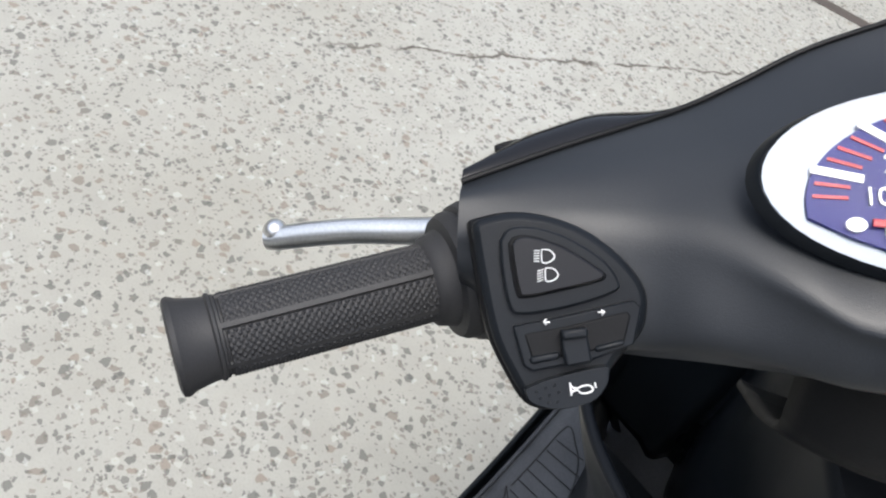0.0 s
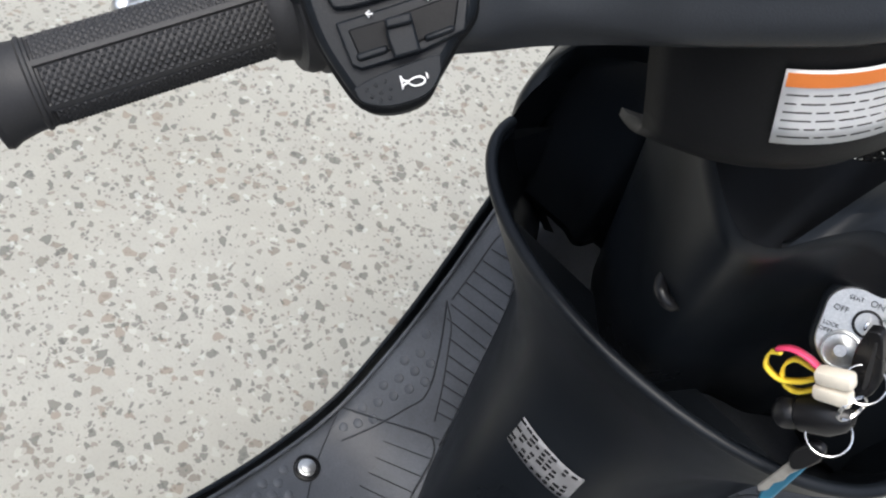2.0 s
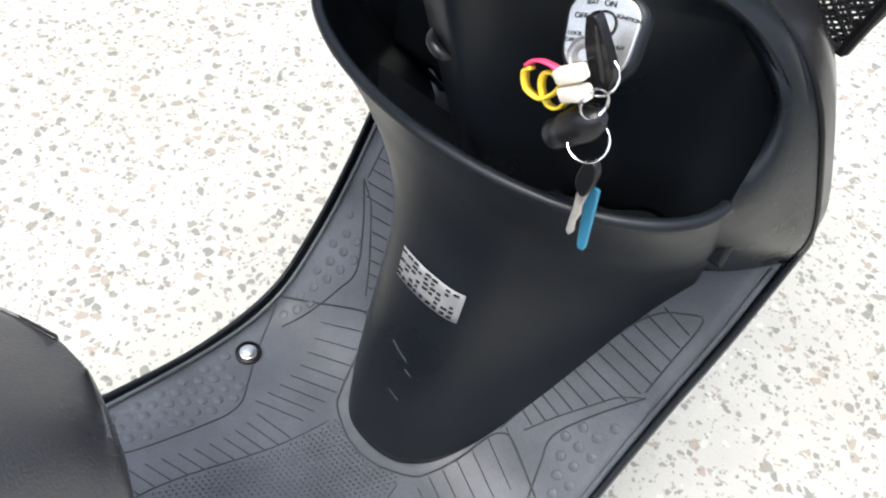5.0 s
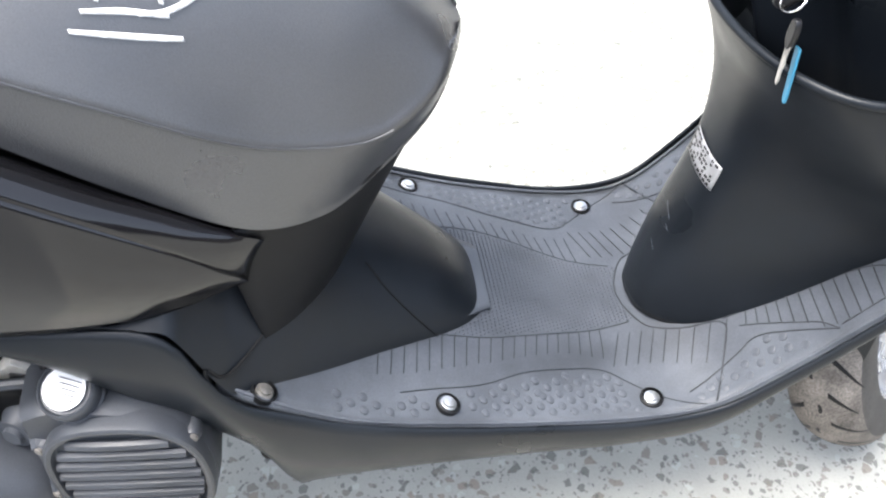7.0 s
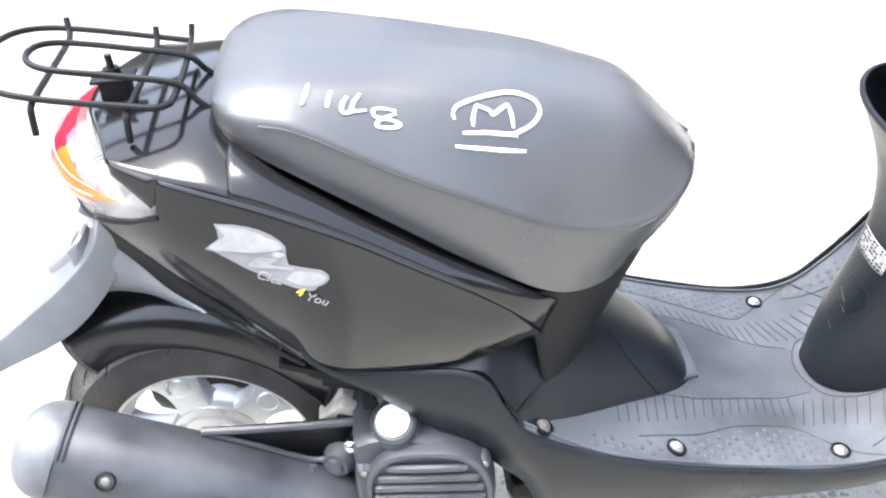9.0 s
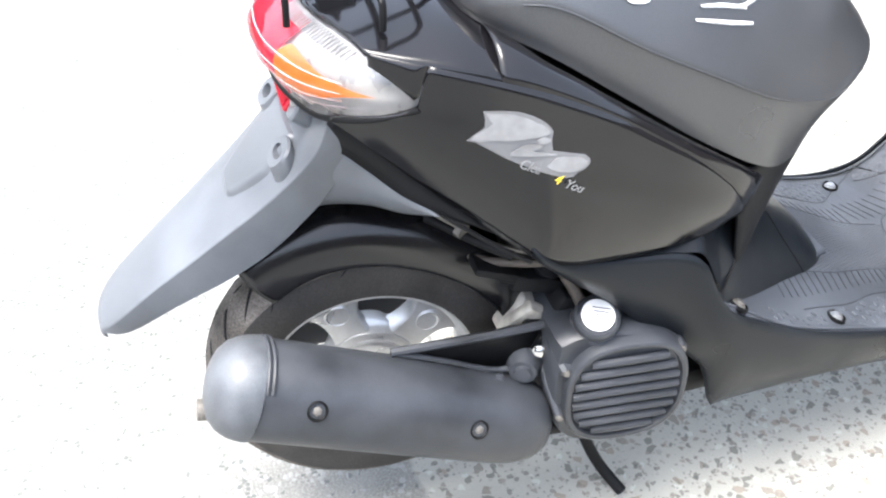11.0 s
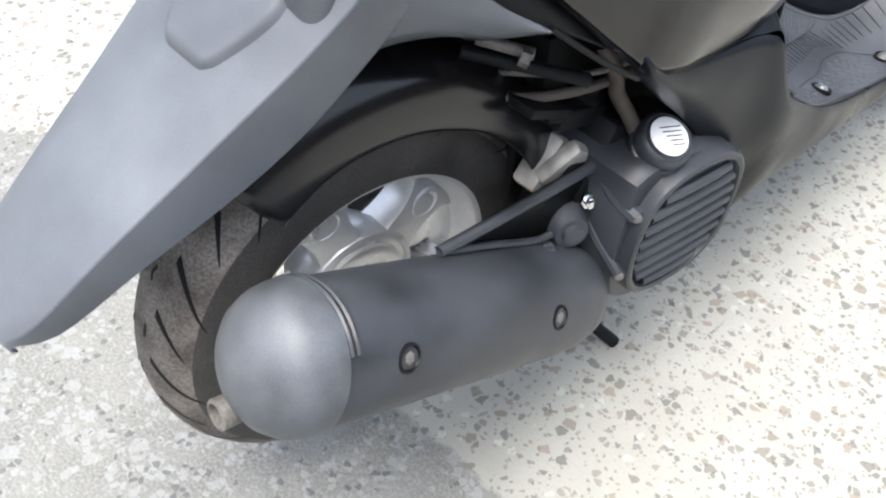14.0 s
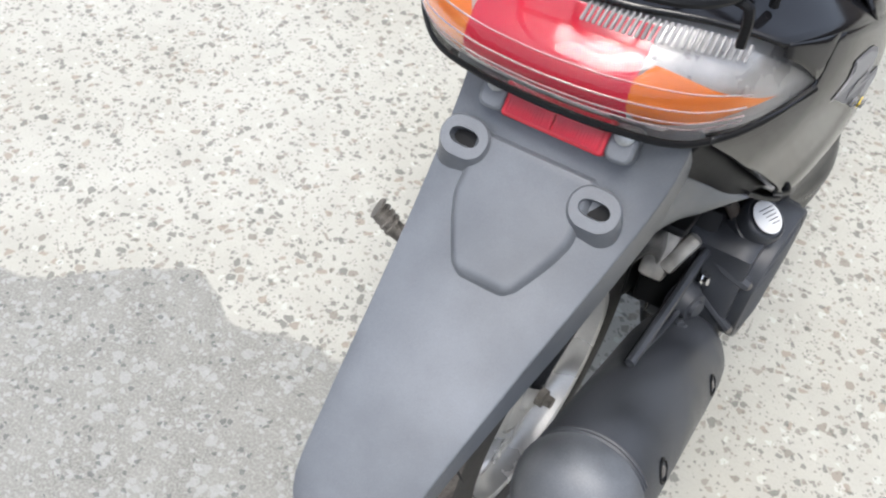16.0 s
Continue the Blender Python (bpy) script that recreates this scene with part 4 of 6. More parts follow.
bm = bmesh.new()
g = []
for s in steps(0.14, 0.47, 44):
    row = []
    for x in steps(-0.055, 0.066, 45):
        k = (s - 0.14) / 0.33
        wide = 0.052 if k < 0.45 else 0.052 - 0.034 * ((k - 0.45) / 0.55) ** 1.3
        d = max(0.0, min(1.0, (wide - abs(x - 0.006)) / 0.012 + 0.5)) * min(1.0, (1 - k) / 0.14) * min(1.0, k / 0.08)
        row.append(on_flap(x, s, -0.004 + 0.0125 * (d * d * (3 - 2 * d))))
    g.append(row)
skin(bm, g)
part("plate_seat", bm, GREY_PLASTIC, flap, "raised plate seat bleached by the sun")
bm = bmesh.new()
spun(bm, Vector((0.001, -0.104, 0.588)) - FN * 0.006, FN, [(0, 0.0030), (0.0075, 0.0030), (0.0080, 0.0022)], 12)
part("rivet_hole", bm, DARK, flap)
for hub in (Vector((-0.052, -0.064, 0.641)), Vector((0.063, -0.070, 0.634))):
    M = facing(hub, FN, FU)
    bm = bmesh.new()
    tops = rounded(0.042, 0.034, 0.0165, 7)
    grid = [[M @ Vector((a * 1.16, b * 1.10 - 0.022 - 0.010 * (b < 0), -0.036)) for a, b in tops], [M @ Vector((a * 1.06, b * 1.04 - 0.006, -0.010)) for a, b in tops], [M @ Vector((a * 1.01, b * 1.01, -0.001)) for a, b in tops], [M @ Vector((a * 0.93, b * 0.93, 0.0015)) for a, b in tops], [M @ Vector((a * 0.60, b * 0.40, 0.0015)) for a, b in tops], [M @ Vector((a * 0.54, b * 0.34, -0.012)) for a, b in tops]]
    skin(bm, grid, True)
    boss = part("plate_boss", bm, GREY_PLASTIC, flap)
    bm = bmesh.new()
    slab(bm, [(a * 0.6, b * 0.42) for a, b in tops], 0.002, M @ Matrix.Translation((0, 0, -0.009)))
    part("slot", bm, DARK, boss)
bm = bmesh.new()
tube(bm, [on_flap(x, s, 0.0006) for x, s in ((-0.040, 0.90), (-0.036, 0.94), (-0.037, 0.985), (-0.034, 1.0))], 0.0008, 5, 3)
part("split", bm, DARK, flap, "crack in the mudguard's tip")

# reflector: two prismatic halves in one red frame
M = facing(Vector((0.0130, -0.049, 0.687)), (0, -0.80, 0.60), FU)
bm = bmesh.new()
slab(bm, rounded(0.082, 0.034, 0.003), 0.016, M)
reflector = part("reflector", bm, RED_PAINT, scooter, "red rectangular reflector in two prismatic halves", bevel=0.0015)
for x0, wide, tilt, mat in ((-0.0192, 0.037, 0, RED), (0.0192, 0.037, 0, RED)):
    bm = bmesh.new()
    slab(bm, rounded(wide, 0.028, 0.0015), 0.003, M @ Matrix.Translation((x0, 0, 0.0022)))
    part("reflector_lens", bm, mat, reflector)
for i in range(30):
    bm = bmesh.new()
    block(bm, (0, 0, 0), (0.0009, 0.0265, 0.0012), None, 0.0003)
    bm.transform(M @ Matrix.Translation((-0.0365 + i * 0.00252, 0, 0.0026)))
    part("prism", bm, RED, reflector)
for x in (-0.052, 0.051):
    bm = bmesh.new()
    slab(bm, rounded(0.022, 0.034, 0.008), 0.030, M @ Matrix.Translation((x, 0.000, -0.002)))
    lug = part("lug", bm, GREY_PLASTIC, scooter, "grey plastic screw lug", bevel=0.003)
    bm = bmesh.new()
    spun(bm, M @ Vector((x, 0.004, -0.002)), M.to_3x3() @ Vector((0, 0, 1)), [(0, 0.0075), (0.003, 0.0075), (0.0045, 0.005)], 16)
    part("screw", bm, PLATE, lug)

# lens lines and lower seal of the lamp
for s in (0.34, 0.50, 0.66, 0.80):
    bm = bmesh.new()
    tube(bm, [lamp_point(x, s, -0.0004) for x in steps(-0.13, 0.13, 22)], 0.0007, 6, 2)
    part("lens_line", bm, FROST, tail_lamp)
bm = bmesh.new()
tube(bm, [lamp_point(x, 1.0, 0.0) + Vector((0, 0.002, -0.003)) for x in steps(-0.162, 0.162, 30)], 0.0035, 8, 2)
part("lower_seal", bm, DARK, tail_lamp)
for i in range(26):
    x = 0.012 + i * 0.0042
    bm = bmesh.new()
    tube(bm, [lamp_point(x, s, 0.010) + Vector((0, 0, 0.001)) for s in (0.03, 0.09, 0.15)], 0.0013, 6, 2)
    part("reflector_flute", bm, TAPE, tail_lamp)

# luggage rack
rack = new("luggage_rack")
rack.parent = scooter
tagged(rack, "black wire luggage rack")
RZ = 0.801
bars = (
    ([(-0.112, 0.073, RZ), (-0.113, 0.030, RZ), (-0.114, -0.060, RZ), (-0.104, -0.115, RZ), (-0.070, -0.148, RZ), (0.0, -0.160, RZ), (0.070, -0.148, RZ), (0.104, -0.115, RZ), (0.114, -0.060, RZ), (0.113, 0.035, RZ), (0.110, 0.062, RZ), (0.094, 0.075, RZ)], "outer_loop", 6),
    ([(-0.053, 0.128, 0.766), (-0.050, 0.100, 0.785), (-0.046, 0.076, RZ + 0.004), (-0.046, 0.0, RZ + 0.006), (-0.045, -0.068, RZ + 0.006), (-0.030, -0.098, RZ + 0.006), (0.0, -0.107, RZ + 0.006), (0.030, -0.098, RZ + 0.006), (0.045, -0.068, RZ + 0.006), (0.046, 0.0, RZ + 0.006), (0.046, 0.076, RZ + 0.004), (0.050, 0.100, 0.785), (0.053, 0.128, 0.766)], "inner_loop", 6),
    ([(0.096, 0.075, RZ), (0.04, 0.077, RZ - 0.002), (-0.04, 0.077, RZ - 0.002), (-0.112, 0.075, RZ), (-0.124, 0.075, RZ + 0.004), (-0.130, 0.077, RZ + 0.014)], "front_bar", 5),
    ([(-0.118, -0.085, RZ + 0.010), (-0.100, -0.082, RZ - 0.006), (-0.04, -0.080, RZ - 0.006), (0.06, -0.080, RZ - 0.006), (0.112, -0.080, RZ - 0.007), (0.122, -0.080, RZ - 0.014), (0.124, -0.082, RZ - 0.034)], "rear_bar", 5),
    ([(-0.118, 0.030, RZ + 0.010), (-0.100, 0.030, RZ - 0.006), (-0.04, 0.030, RZ - 0.006), (0.06, 0.028, RZ - 0.006), (0.112, 0.026, RZ - 0.007), (0.122, 0.026, RZ - 0.014), (0.124, 0.024, RZ - 0.034)], "middle_bar", 5),
)
for pts, nm, fine in bars:
    bm = bmesh.new()
    tube(bm, [(0.025 + 0.74 * x, 0.073 - 0.79 * (0.073 - y), z + 0.2 * max(-0.01, 0.065 - (0.073 - 0.79 * (0.073 - y)))) for x, y, z in pts], 0.0034, 8, fine)
    part(nm, bm, DARK, rack)
for x in (-0.014, 0.064):
    bm = bmesh.new()
    block(bm, (x, 0.122, 0.766), (0.016, 0.030, 0.004), Matrix.Rotation(radians(-20), 3, "X"), 0.0015)
    part("foot", bm, DARK, rack)
bm = bmesh.new()
block(bm, (0.015, 0.004, RZ - 0.004), (0.030, 0.044, 0.004), None, 0.0015)
block(bm, (0.015, 0.004, RZ - 0.020), (0.026, 0.030, 0.030), None, 0.003)
part("bracket", bm, DARK, rack)
bm = bmesh.new()
rod(bm, (0.015, 0.004, RZ - 0.025), (0.015, 0.004, RZ + 0.020), 0.004, 10)
spun(bm, (0.015, 0.004, RZ - 0.001), (0, 0, 1), [(0, 0.009), (0.007, 0.009)], 6)
part("bolt", bm, DARK, rack)

# silver decal on the side panel: a wedge, a bar, a dot and an oval on a grey backing
decal = part("decal", bmesh.new(), TAPE, scooter, "slanted silver decal shapes over a small slogan")


def on_panel(y, z, out=0.0008):
    best = min(steps(0, 1, 140), key=lambda s: abs(panel_point(y, s).z - z))
    return panel_point(y, best, 1, out)


def ribbon(name, pts, wide, mat, parent, place, fine=6, swell=0.28):
    """A flat brush stroke laid on a surface; pts are (u, v) and place maps them onto it."""
    line = smooth_line([(u, v, 0) for u, v in pts], fine)
    bm = bmesh.new()
    grid = []
    for i, p in enumerate(line):
        d = (line[min(i + 1, len(line) - 1)] - line[max(i - 1, 0)]).normalized()
        n = Vector((-d.y, d.x, 0))
        w = wide * (1 - swell + swell * math.sin(math.pi * min(1, max(0, i / (len(line) - 1)))))
        grid.append([place(q.x, q.y) for q in (p - n * w / 2, p, p + n * w / 2)])
    skin(bm, grid)
    return part(name, bm, mat, parent, solid=0.0005)


PLATE_EDGE = [(0.108, 0.712), (0.141, 0.708), (0.161, 0.698), (0.172, 0.686), (0.172, 0.666), (0.203, 0.658), (0.209, 0.647), (0.197, 0.638), (0.187, 0.634), (0.162, 0.643), (0.13, 0.66), (0.129, 0.666), (0.135, 0.674), (0.114, 0.678), (0.093, 0.682), (0.109, 0.695)]
WEDGE = [(0.11, 0.71), (0.135, 0.706), (0.157, 0.696), (0.169, 0.686), (0.158, 0.681), (0.13, 0.68), (0.097, 0.683), (0.115, 0.697), (0.114, 0.702)]
BAR = [(0.145, 0.675), (0.162, 0.672), (0.154, 0.665), (0.172, 0.663), (0.173, 0.66), (0.133, 0.663)]
DOT = [(0.157, 0.678), (0.161, 0.681), (0.167, 0.68), (0.17, 0.677), (0.166, 0.674), (0.16, 0.674)]
OVAL = [(0.167, 0.649), (0.176, 0.657), (0.192, 0.657), (0.204, 0.652), (0.206, 0.646), (0.195, 0.641), (0.179, 0.641)]
for outline, out, mat, nm in ((PLATE_EDGE, 0.0006, DECAL_GREY, "backing"), (WEDGE, 0.0012, TAPE, "decal_shape"), (BAR, 0.0012, TAPE, "decal_shape"), (DOT, 0.0012, TAPE, "decal_shape"), (OVAL, 0.0012, TAPE, "decal_shape")):
    bm = bmesh.new()
    line = smooth_line([(0, y, z) for y, z in outline + [outline[0]]], 2 if nm == "backing" else 3)[:-1]
    bmesh.ops.triangulate(bm, faces=[bm.faces.new([bm.verts.new(on_panel(p.y, p.z, out)) for p in line])])
    part(nm, bm, mat, decal, smooth=False, solid=0.0004)
for text, y, z, size, mat in (("Clean", 0.155, 0.6480, 0.0150, TAPE), ("4", 0.1785, 0.6335, 0.0160, YELLOW), ("You", 0.1945, 0.6235, 0.0150, TAPE)):
    m = facing(on_panel(y, z, 0.0024), (0.985, 0.03, -0.17), (0, 0.30, 0.954)) @ Matrix.Rotation(radians(-15), 4, "Z")
    lettering("lettering", text, size, m, mat, decal, 0.0003)

# chalk marks on the seat
chalk = thing("chalk_marks", (0.11, 0.32, 0.77), "hand-drawn white chalk number and circled letter on the seat", "chalk mark")


def on_seat(y, v):
    """On the seat's flank and shoulder, a hair above the vinyl."""
    v = v / 0.3
    p = seat_point(y, v)
    n = (seat_point(y + 0.004, v) - p).cross(seat_point(y, v + 0.01) - p).normalized()
    return p + (n if n.x + n.z > 0 else -n) * 0.0011


NUMBER = [[(0.208, 0.76), (0.205, 0.69), (0.201, 0.61)], [(0.229, 0.73), (0.226, 0.68), (0.224, 0.63)], [(0.244, 0.71), (0.238, 0.66), (0.239, 0.62), (0.248, 0.64), (0.261, 0.66)], [(0.256, 0.73), (0.249, 0.68), (0.246, 0.63)], [(0.289, 0.68), (0.278, 0.68), (0.268, 0.67), (0.269, 0.64), (0.283, 0.64), (0.292, 0.63), (0.284, 0.61), (0.27, 0.6), (0.273, 0.63), (0.289, 0.67)]]
LETTER = [[(0.364, 0.68), (0.365, 0.71), (0.369, 0.75)], [(0.369, 0.75), (0.382, 0.74), (0.385, 0.73), (0.397, 0.76), (0.401, 0.77)], [(0.401, 0.77), (0.404, 0.74), (0.405, 0.7)], [(0.346, 0.69), (0.345, 0.71), (0.351, 0.74), (0.375, 0.78), (0.405, 0.81), (0.427, 0.8), (0.434, 0.77), (0.427, 0.73), (0.409, 0.69), (0.389, 0.67)], [(0.353, 0.65), (0.38, 0.67), (0.409, 0.68)], [(0.344, 0.6), (0.381, 0.62), (0.416, 0.64)]]
for pts in NUMBER + LETTER:
    ribbon("chalk_stroke", [(y, v * 0.3) for y, v in pts], 0.0042, CHALK, chalk, on_seat, 6).matrix_parent_inverse = chalk.matrix_basis.inverted()

# dark drain joint far off on the ground
joint = new("drain_joint")
tagged(joint, "dark brown joint strip across the pale concrete", "joint", kind="structure")
bm = bmesh.new()
J0, J1 = Vector((-0.895, 3.156, 0.002)), Vector((-0.722, 3.222, 0.002))
jd = (J1 - J0).normalized()
slab(bm, rounded(3.0, 0.05, 0.004), 0.006, facing(J0.lerp(J1, 0.5), (0, 0, 1), Vector((-jd.y, jd.x, 0))))
part("strip", bm, HOSE, joint)

# ---- floor mat details ----
def mat_frame(x, y):
    p = floor_point(x, y)
    dy = (floor_point(x, y + 0.004) - p).normalized()
    n = Vector((1, 0, 0)).cross(dy).normalized()
    return Matrix.Translation(p) @ Matrix((Vector((1, 0, 0)), dy, n)).transposed().to_4x4()


stud_bm = bmesh.new()
spun(stud_bm, (0, 0, -0.001), (0, 0, 1), [(0, 0.0052), (0.0020, 0.0046), (0.0026, 0.0030)], 12)
first_stud = part("stud", stud_bm, MAT, floor_board)
first_stud.matrix_basis = mat_frame(0.15, 0.70)


def stud(x, y):
    ob = new("stud", first_stud.data)
    ob.parent = floor_board
    ob.matrix_basis = mat_frame(x, y)


# thin dark tubes on the mat; their colour stands for the shade in a groove
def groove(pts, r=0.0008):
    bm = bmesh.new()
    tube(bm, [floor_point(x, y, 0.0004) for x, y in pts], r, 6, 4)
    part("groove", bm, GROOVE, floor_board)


DOT_EDGE = [(0.54, 0.160), (0.584, 0.150), (0.637, 0.141), (0.69, 0.123), (0.765, 0.111), (0.782, 0.114), (0.83, 0.149), (0.882, 0.177)]
TOE_EDGE = [(0.858, 0.156), (0.925, 0.130), (0.940, 0.125), (0.960, 0.137), (0.980, 0.155), (0.995, 0.171)]
LOZ_EDGE = [(0.55, 0.098), (0.595, 0.086), (0.664, 0.083), (0.762, 0.060), (0.833, 0.044)]
RIB_EDGE = [(0.53, 0.142), (0.558, 0.137), (0.614, 0.123), (0.667, 0.112), (0.747, 0.092), (0.80, 0.096)]
NOSE_EDGE = [(0.922, 0.083), (0.971, 0.099), (1.008, 0.117), (1.026, 0.128), (1.040, 0.142)]
WELLS = ((0.153, 0.823), (0.166, 0.596), (0.186, 0.424))
for side in (1, -1):
    # round studs along the outer edge and on the toe board
    for i in range(32):
        y = 0.488 + i * 0.0122
        for j in range(6):
            x = floor_w(y) - 0.015 - j * 0.0146 - (0.0073 if i % 2 else 0)
            if x < rows_at(DOT_EDGE, y)[0] + 0.007 or any((x - bx) ** 2 + (y - by) ** 2 < 0.020 ** 2 for bx, by in WELLS):
                continue
            stud(side * x, y)
    for i in range(10):
        y = 0.876 + i * 0.0118
        for j in range(5):
            x = floor_w(y) - 0.018 - j * 0.0146 - (0.0073 if i % 2 else 0)
            if x > rows_at(TOE_EDGE, y)[0] + 0.006:
                stud(side * x, y)
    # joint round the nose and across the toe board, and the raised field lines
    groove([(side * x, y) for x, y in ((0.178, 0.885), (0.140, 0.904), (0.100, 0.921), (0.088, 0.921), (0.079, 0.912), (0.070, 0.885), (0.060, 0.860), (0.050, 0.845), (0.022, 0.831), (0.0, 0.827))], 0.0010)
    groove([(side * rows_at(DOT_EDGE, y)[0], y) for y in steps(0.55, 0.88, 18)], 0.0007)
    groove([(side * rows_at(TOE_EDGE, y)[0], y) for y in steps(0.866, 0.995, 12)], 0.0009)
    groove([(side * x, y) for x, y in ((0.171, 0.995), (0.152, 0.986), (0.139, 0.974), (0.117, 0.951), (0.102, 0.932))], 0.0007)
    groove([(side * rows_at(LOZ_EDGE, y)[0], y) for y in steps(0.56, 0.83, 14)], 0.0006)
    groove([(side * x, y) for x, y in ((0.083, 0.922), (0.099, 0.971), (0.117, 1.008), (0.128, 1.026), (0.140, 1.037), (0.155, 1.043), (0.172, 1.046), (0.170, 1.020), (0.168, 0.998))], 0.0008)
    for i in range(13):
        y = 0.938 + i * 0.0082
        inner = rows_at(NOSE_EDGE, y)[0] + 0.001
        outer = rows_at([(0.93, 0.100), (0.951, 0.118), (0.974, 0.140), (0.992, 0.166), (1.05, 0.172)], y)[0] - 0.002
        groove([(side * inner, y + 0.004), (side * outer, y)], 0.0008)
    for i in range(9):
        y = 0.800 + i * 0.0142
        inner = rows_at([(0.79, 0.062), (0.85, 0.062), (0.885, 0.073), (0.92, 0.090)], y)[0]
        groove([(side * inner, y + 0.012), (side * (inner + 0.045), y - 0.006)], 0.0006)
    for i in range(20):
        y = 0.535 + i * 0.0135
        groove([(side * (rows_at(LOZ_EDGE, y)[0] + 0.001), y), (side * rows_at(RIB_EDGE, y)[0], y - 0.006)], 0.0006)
    # bolts in their wells
    for bx, by in WELLS:
        m = mat_frame(side * bx, by)
        bm = bmesh.new()
        spun(bm, m @ Vector((0, 0, -0.002)), m.to_3x3() @ Vector((0, 0, 1)), [(0, 0.0128), (0.0055, 0.0128), (0.0062, 0.0112), (0.0026, 0.0108)], 26)
        part("bolt_well", bm, DARK, floor_board)
        bm = bmesh.new()
        d = m.to_3x3() @ Vector((0, 0, 1))
        spun(bm, m @ Vector((0, 0, -0.001)), d, [(0, 0.0085), (0.0045, 0.0085), (0.0052, 0.0065), (0.0075, 0.0060), (0.0085, 0.0035)], 18)
        part("bolt", bm, PLATE if by > 0.5 else CAST, floor_board)

# small lozenges in the middle of the mat
bm = bmesh.new()
for i in range(54):
    for j in range(39):
        y = 0.585 + i * 0.0047
        x = -0.090 + j * 0.0047 + (0.00235 if i % 2 else 0)
        if abs(x) > rows_at(LOZ_EDGE, y)[0] - 0.003 or abs(x) < rows_at(HUMP, y)[0] * (y < 0.657) or (x / 0.066) ** 2 + ((y - 0.90) / 0.073) ** 2 < 1:
            continue
        p = floor_point(x, y)
        v = [bm.verts.new(p + Vector(q)) for q in ((0.0018, 0, 0.0002), (0, 0.0017, 0.0002), (-0.0018, 0, 0.0002), (0, -0.0017, 0.0002), (0, 0, 0.0020))]
        for k in range(4):
            bm.faces.new((v[k], v[(k + 1) % 4], v[4]))
part("lozenge_texture", bm, MAT, floor_board, smooth=False, kind="stuff")

# ---- leg shield, tunnel and glove box ----
NOSE = [(0.255, 0.838, 0.147, 1.068), (0.30, 0.844, 0.147, 1.068), (0.36, 0.858, 0.147, 1.066), (0.42, 0.878, 0.148, 1.062), (0.46, 0.890, 0.150, 1.055), (0.50, 0.896, 0.155, 1.040), (0.545, 0.896, 0.161, 1.008), (0.585, 0.888, 0.164, 0.982), (0.615, 0.876, 0.165, 0.966), (0.637, 0.866, 0.165, 0.957)]
KEEL = [(0, 0), (0.12, 0.008), (0.22, 0.03), (0.34, 0.10), (0.45, 0.22), (0.56, 0.36), (0.74, 0.62), (0.85, 0.79), (1.0, 1.0)]


def on_nose(x, z, out=0.0):
    """On the inner cover: a keel with straight flanks below, a round bowl at the rim."""
    yf, xe, ye = rows_at(NOSE, z)
    s = min(1.0, abs(x) / xe)
    bowl = 1 - math.sqrt(max(0.0, 1 - s * s))
    k = max(0.0, min(1.0, (z - 0.44) / 0.19))
    k = k * k * (3 - 2 * k)
    return Vector((x, yf + (ye - yf) * (rows_at(KEEL, s)[0] * (1 - k) + bowl * k) - out, z))


bm = bmesh.new()
grid = [[on_nose(math.sin(radians(a)) * rows_at(NOSE, z)[1], z) for a in steps(-90, 90, 61)] for z in steps(0.255, 0.637, 48)]
skin(bm, grid)
inner_cover = part("inner_cover", bm, PLASTIC, scooter, "matte black inner cover with an open glove box", solid=0.005)
bm = bmesh.new()
tube(bm, [Vector(p) + Vector((0, 0.002, 0.001)) for p in grid[-1][::2]], 0.0045, 10, 3)
part("glove_box_rim", bm, PLASTIC, inner_cover)
bm = bmesh.new()
ring = [on_nose(math.sin(radians(a)) * rows_at(NOSE, 0.545)[1] * 0.96, 0.545, -0.004) for a in steps(-66, 66, 31)]
bm.faces.new([bm.verts.new(p) for p in ring])
part("glove_box_floor", bm, PLASTIC, scooter, smooth=False)


# inside panel: a ridge over the column and the key boss, falling back into the box on either side
RIDGE = [(-0.172, 0.997, 0.690, 1.0), (-0.11, 1.000, 0.760, 1.0), (-0.090, 0.985, 0.810, 1.0), (-0.080, 0.930, 0.840, 0.4), (-0.070, 0.890, 0.850, 0.0), (-0.045, 0.862, 0.840, 0.0), (-0.018, 0.848, 0.812, 0.0), (0.0126, 0.843, 0.792, 0.0), (0.0275, 0.858, 0.785, 0.0), (0.040, 0.874, 0.796, 0.0), (0.052, 0.888, 0.803, 0.0), (0.065, 0.895, 0.802, 0.0), (0.085, 0.908, 0.790, 0.0), (0.105, 0.935, 0.772, 0.35), (0.130, 0.966, 0.746, 1.0), (0.150, 0.983, 0.720, 1.0), (0.172, 0.997, 0.685, 1.0)]


def inside(x, v):
    """v runs from the ridge down to the floor of the box."""
    yr, zr, fall = rows_at(RIDGE, x)
    z = zr + (0.535 - zr) * v
    y = yr + 0.35 * (zr - z) * (1 - fall) + fall * (1.008 - yr) * min(1.0, (zr - z) / 0.035)
    lip = 0.006 * (1 - min(1.0, v / 0.05)) ** 2
    return Vector((x, min(y + lip, 1.02), z))


bm = bmesh.new()
skin(bm, [[inside(x, v ** 1.6) for v in steps(0, 1, 44)] for x in steps(-0.170, 0.170, 86)])
part("inside_panel", bm, PLASTIC, scooter, "matte black inside panel of the leg shield", solid=0.005)
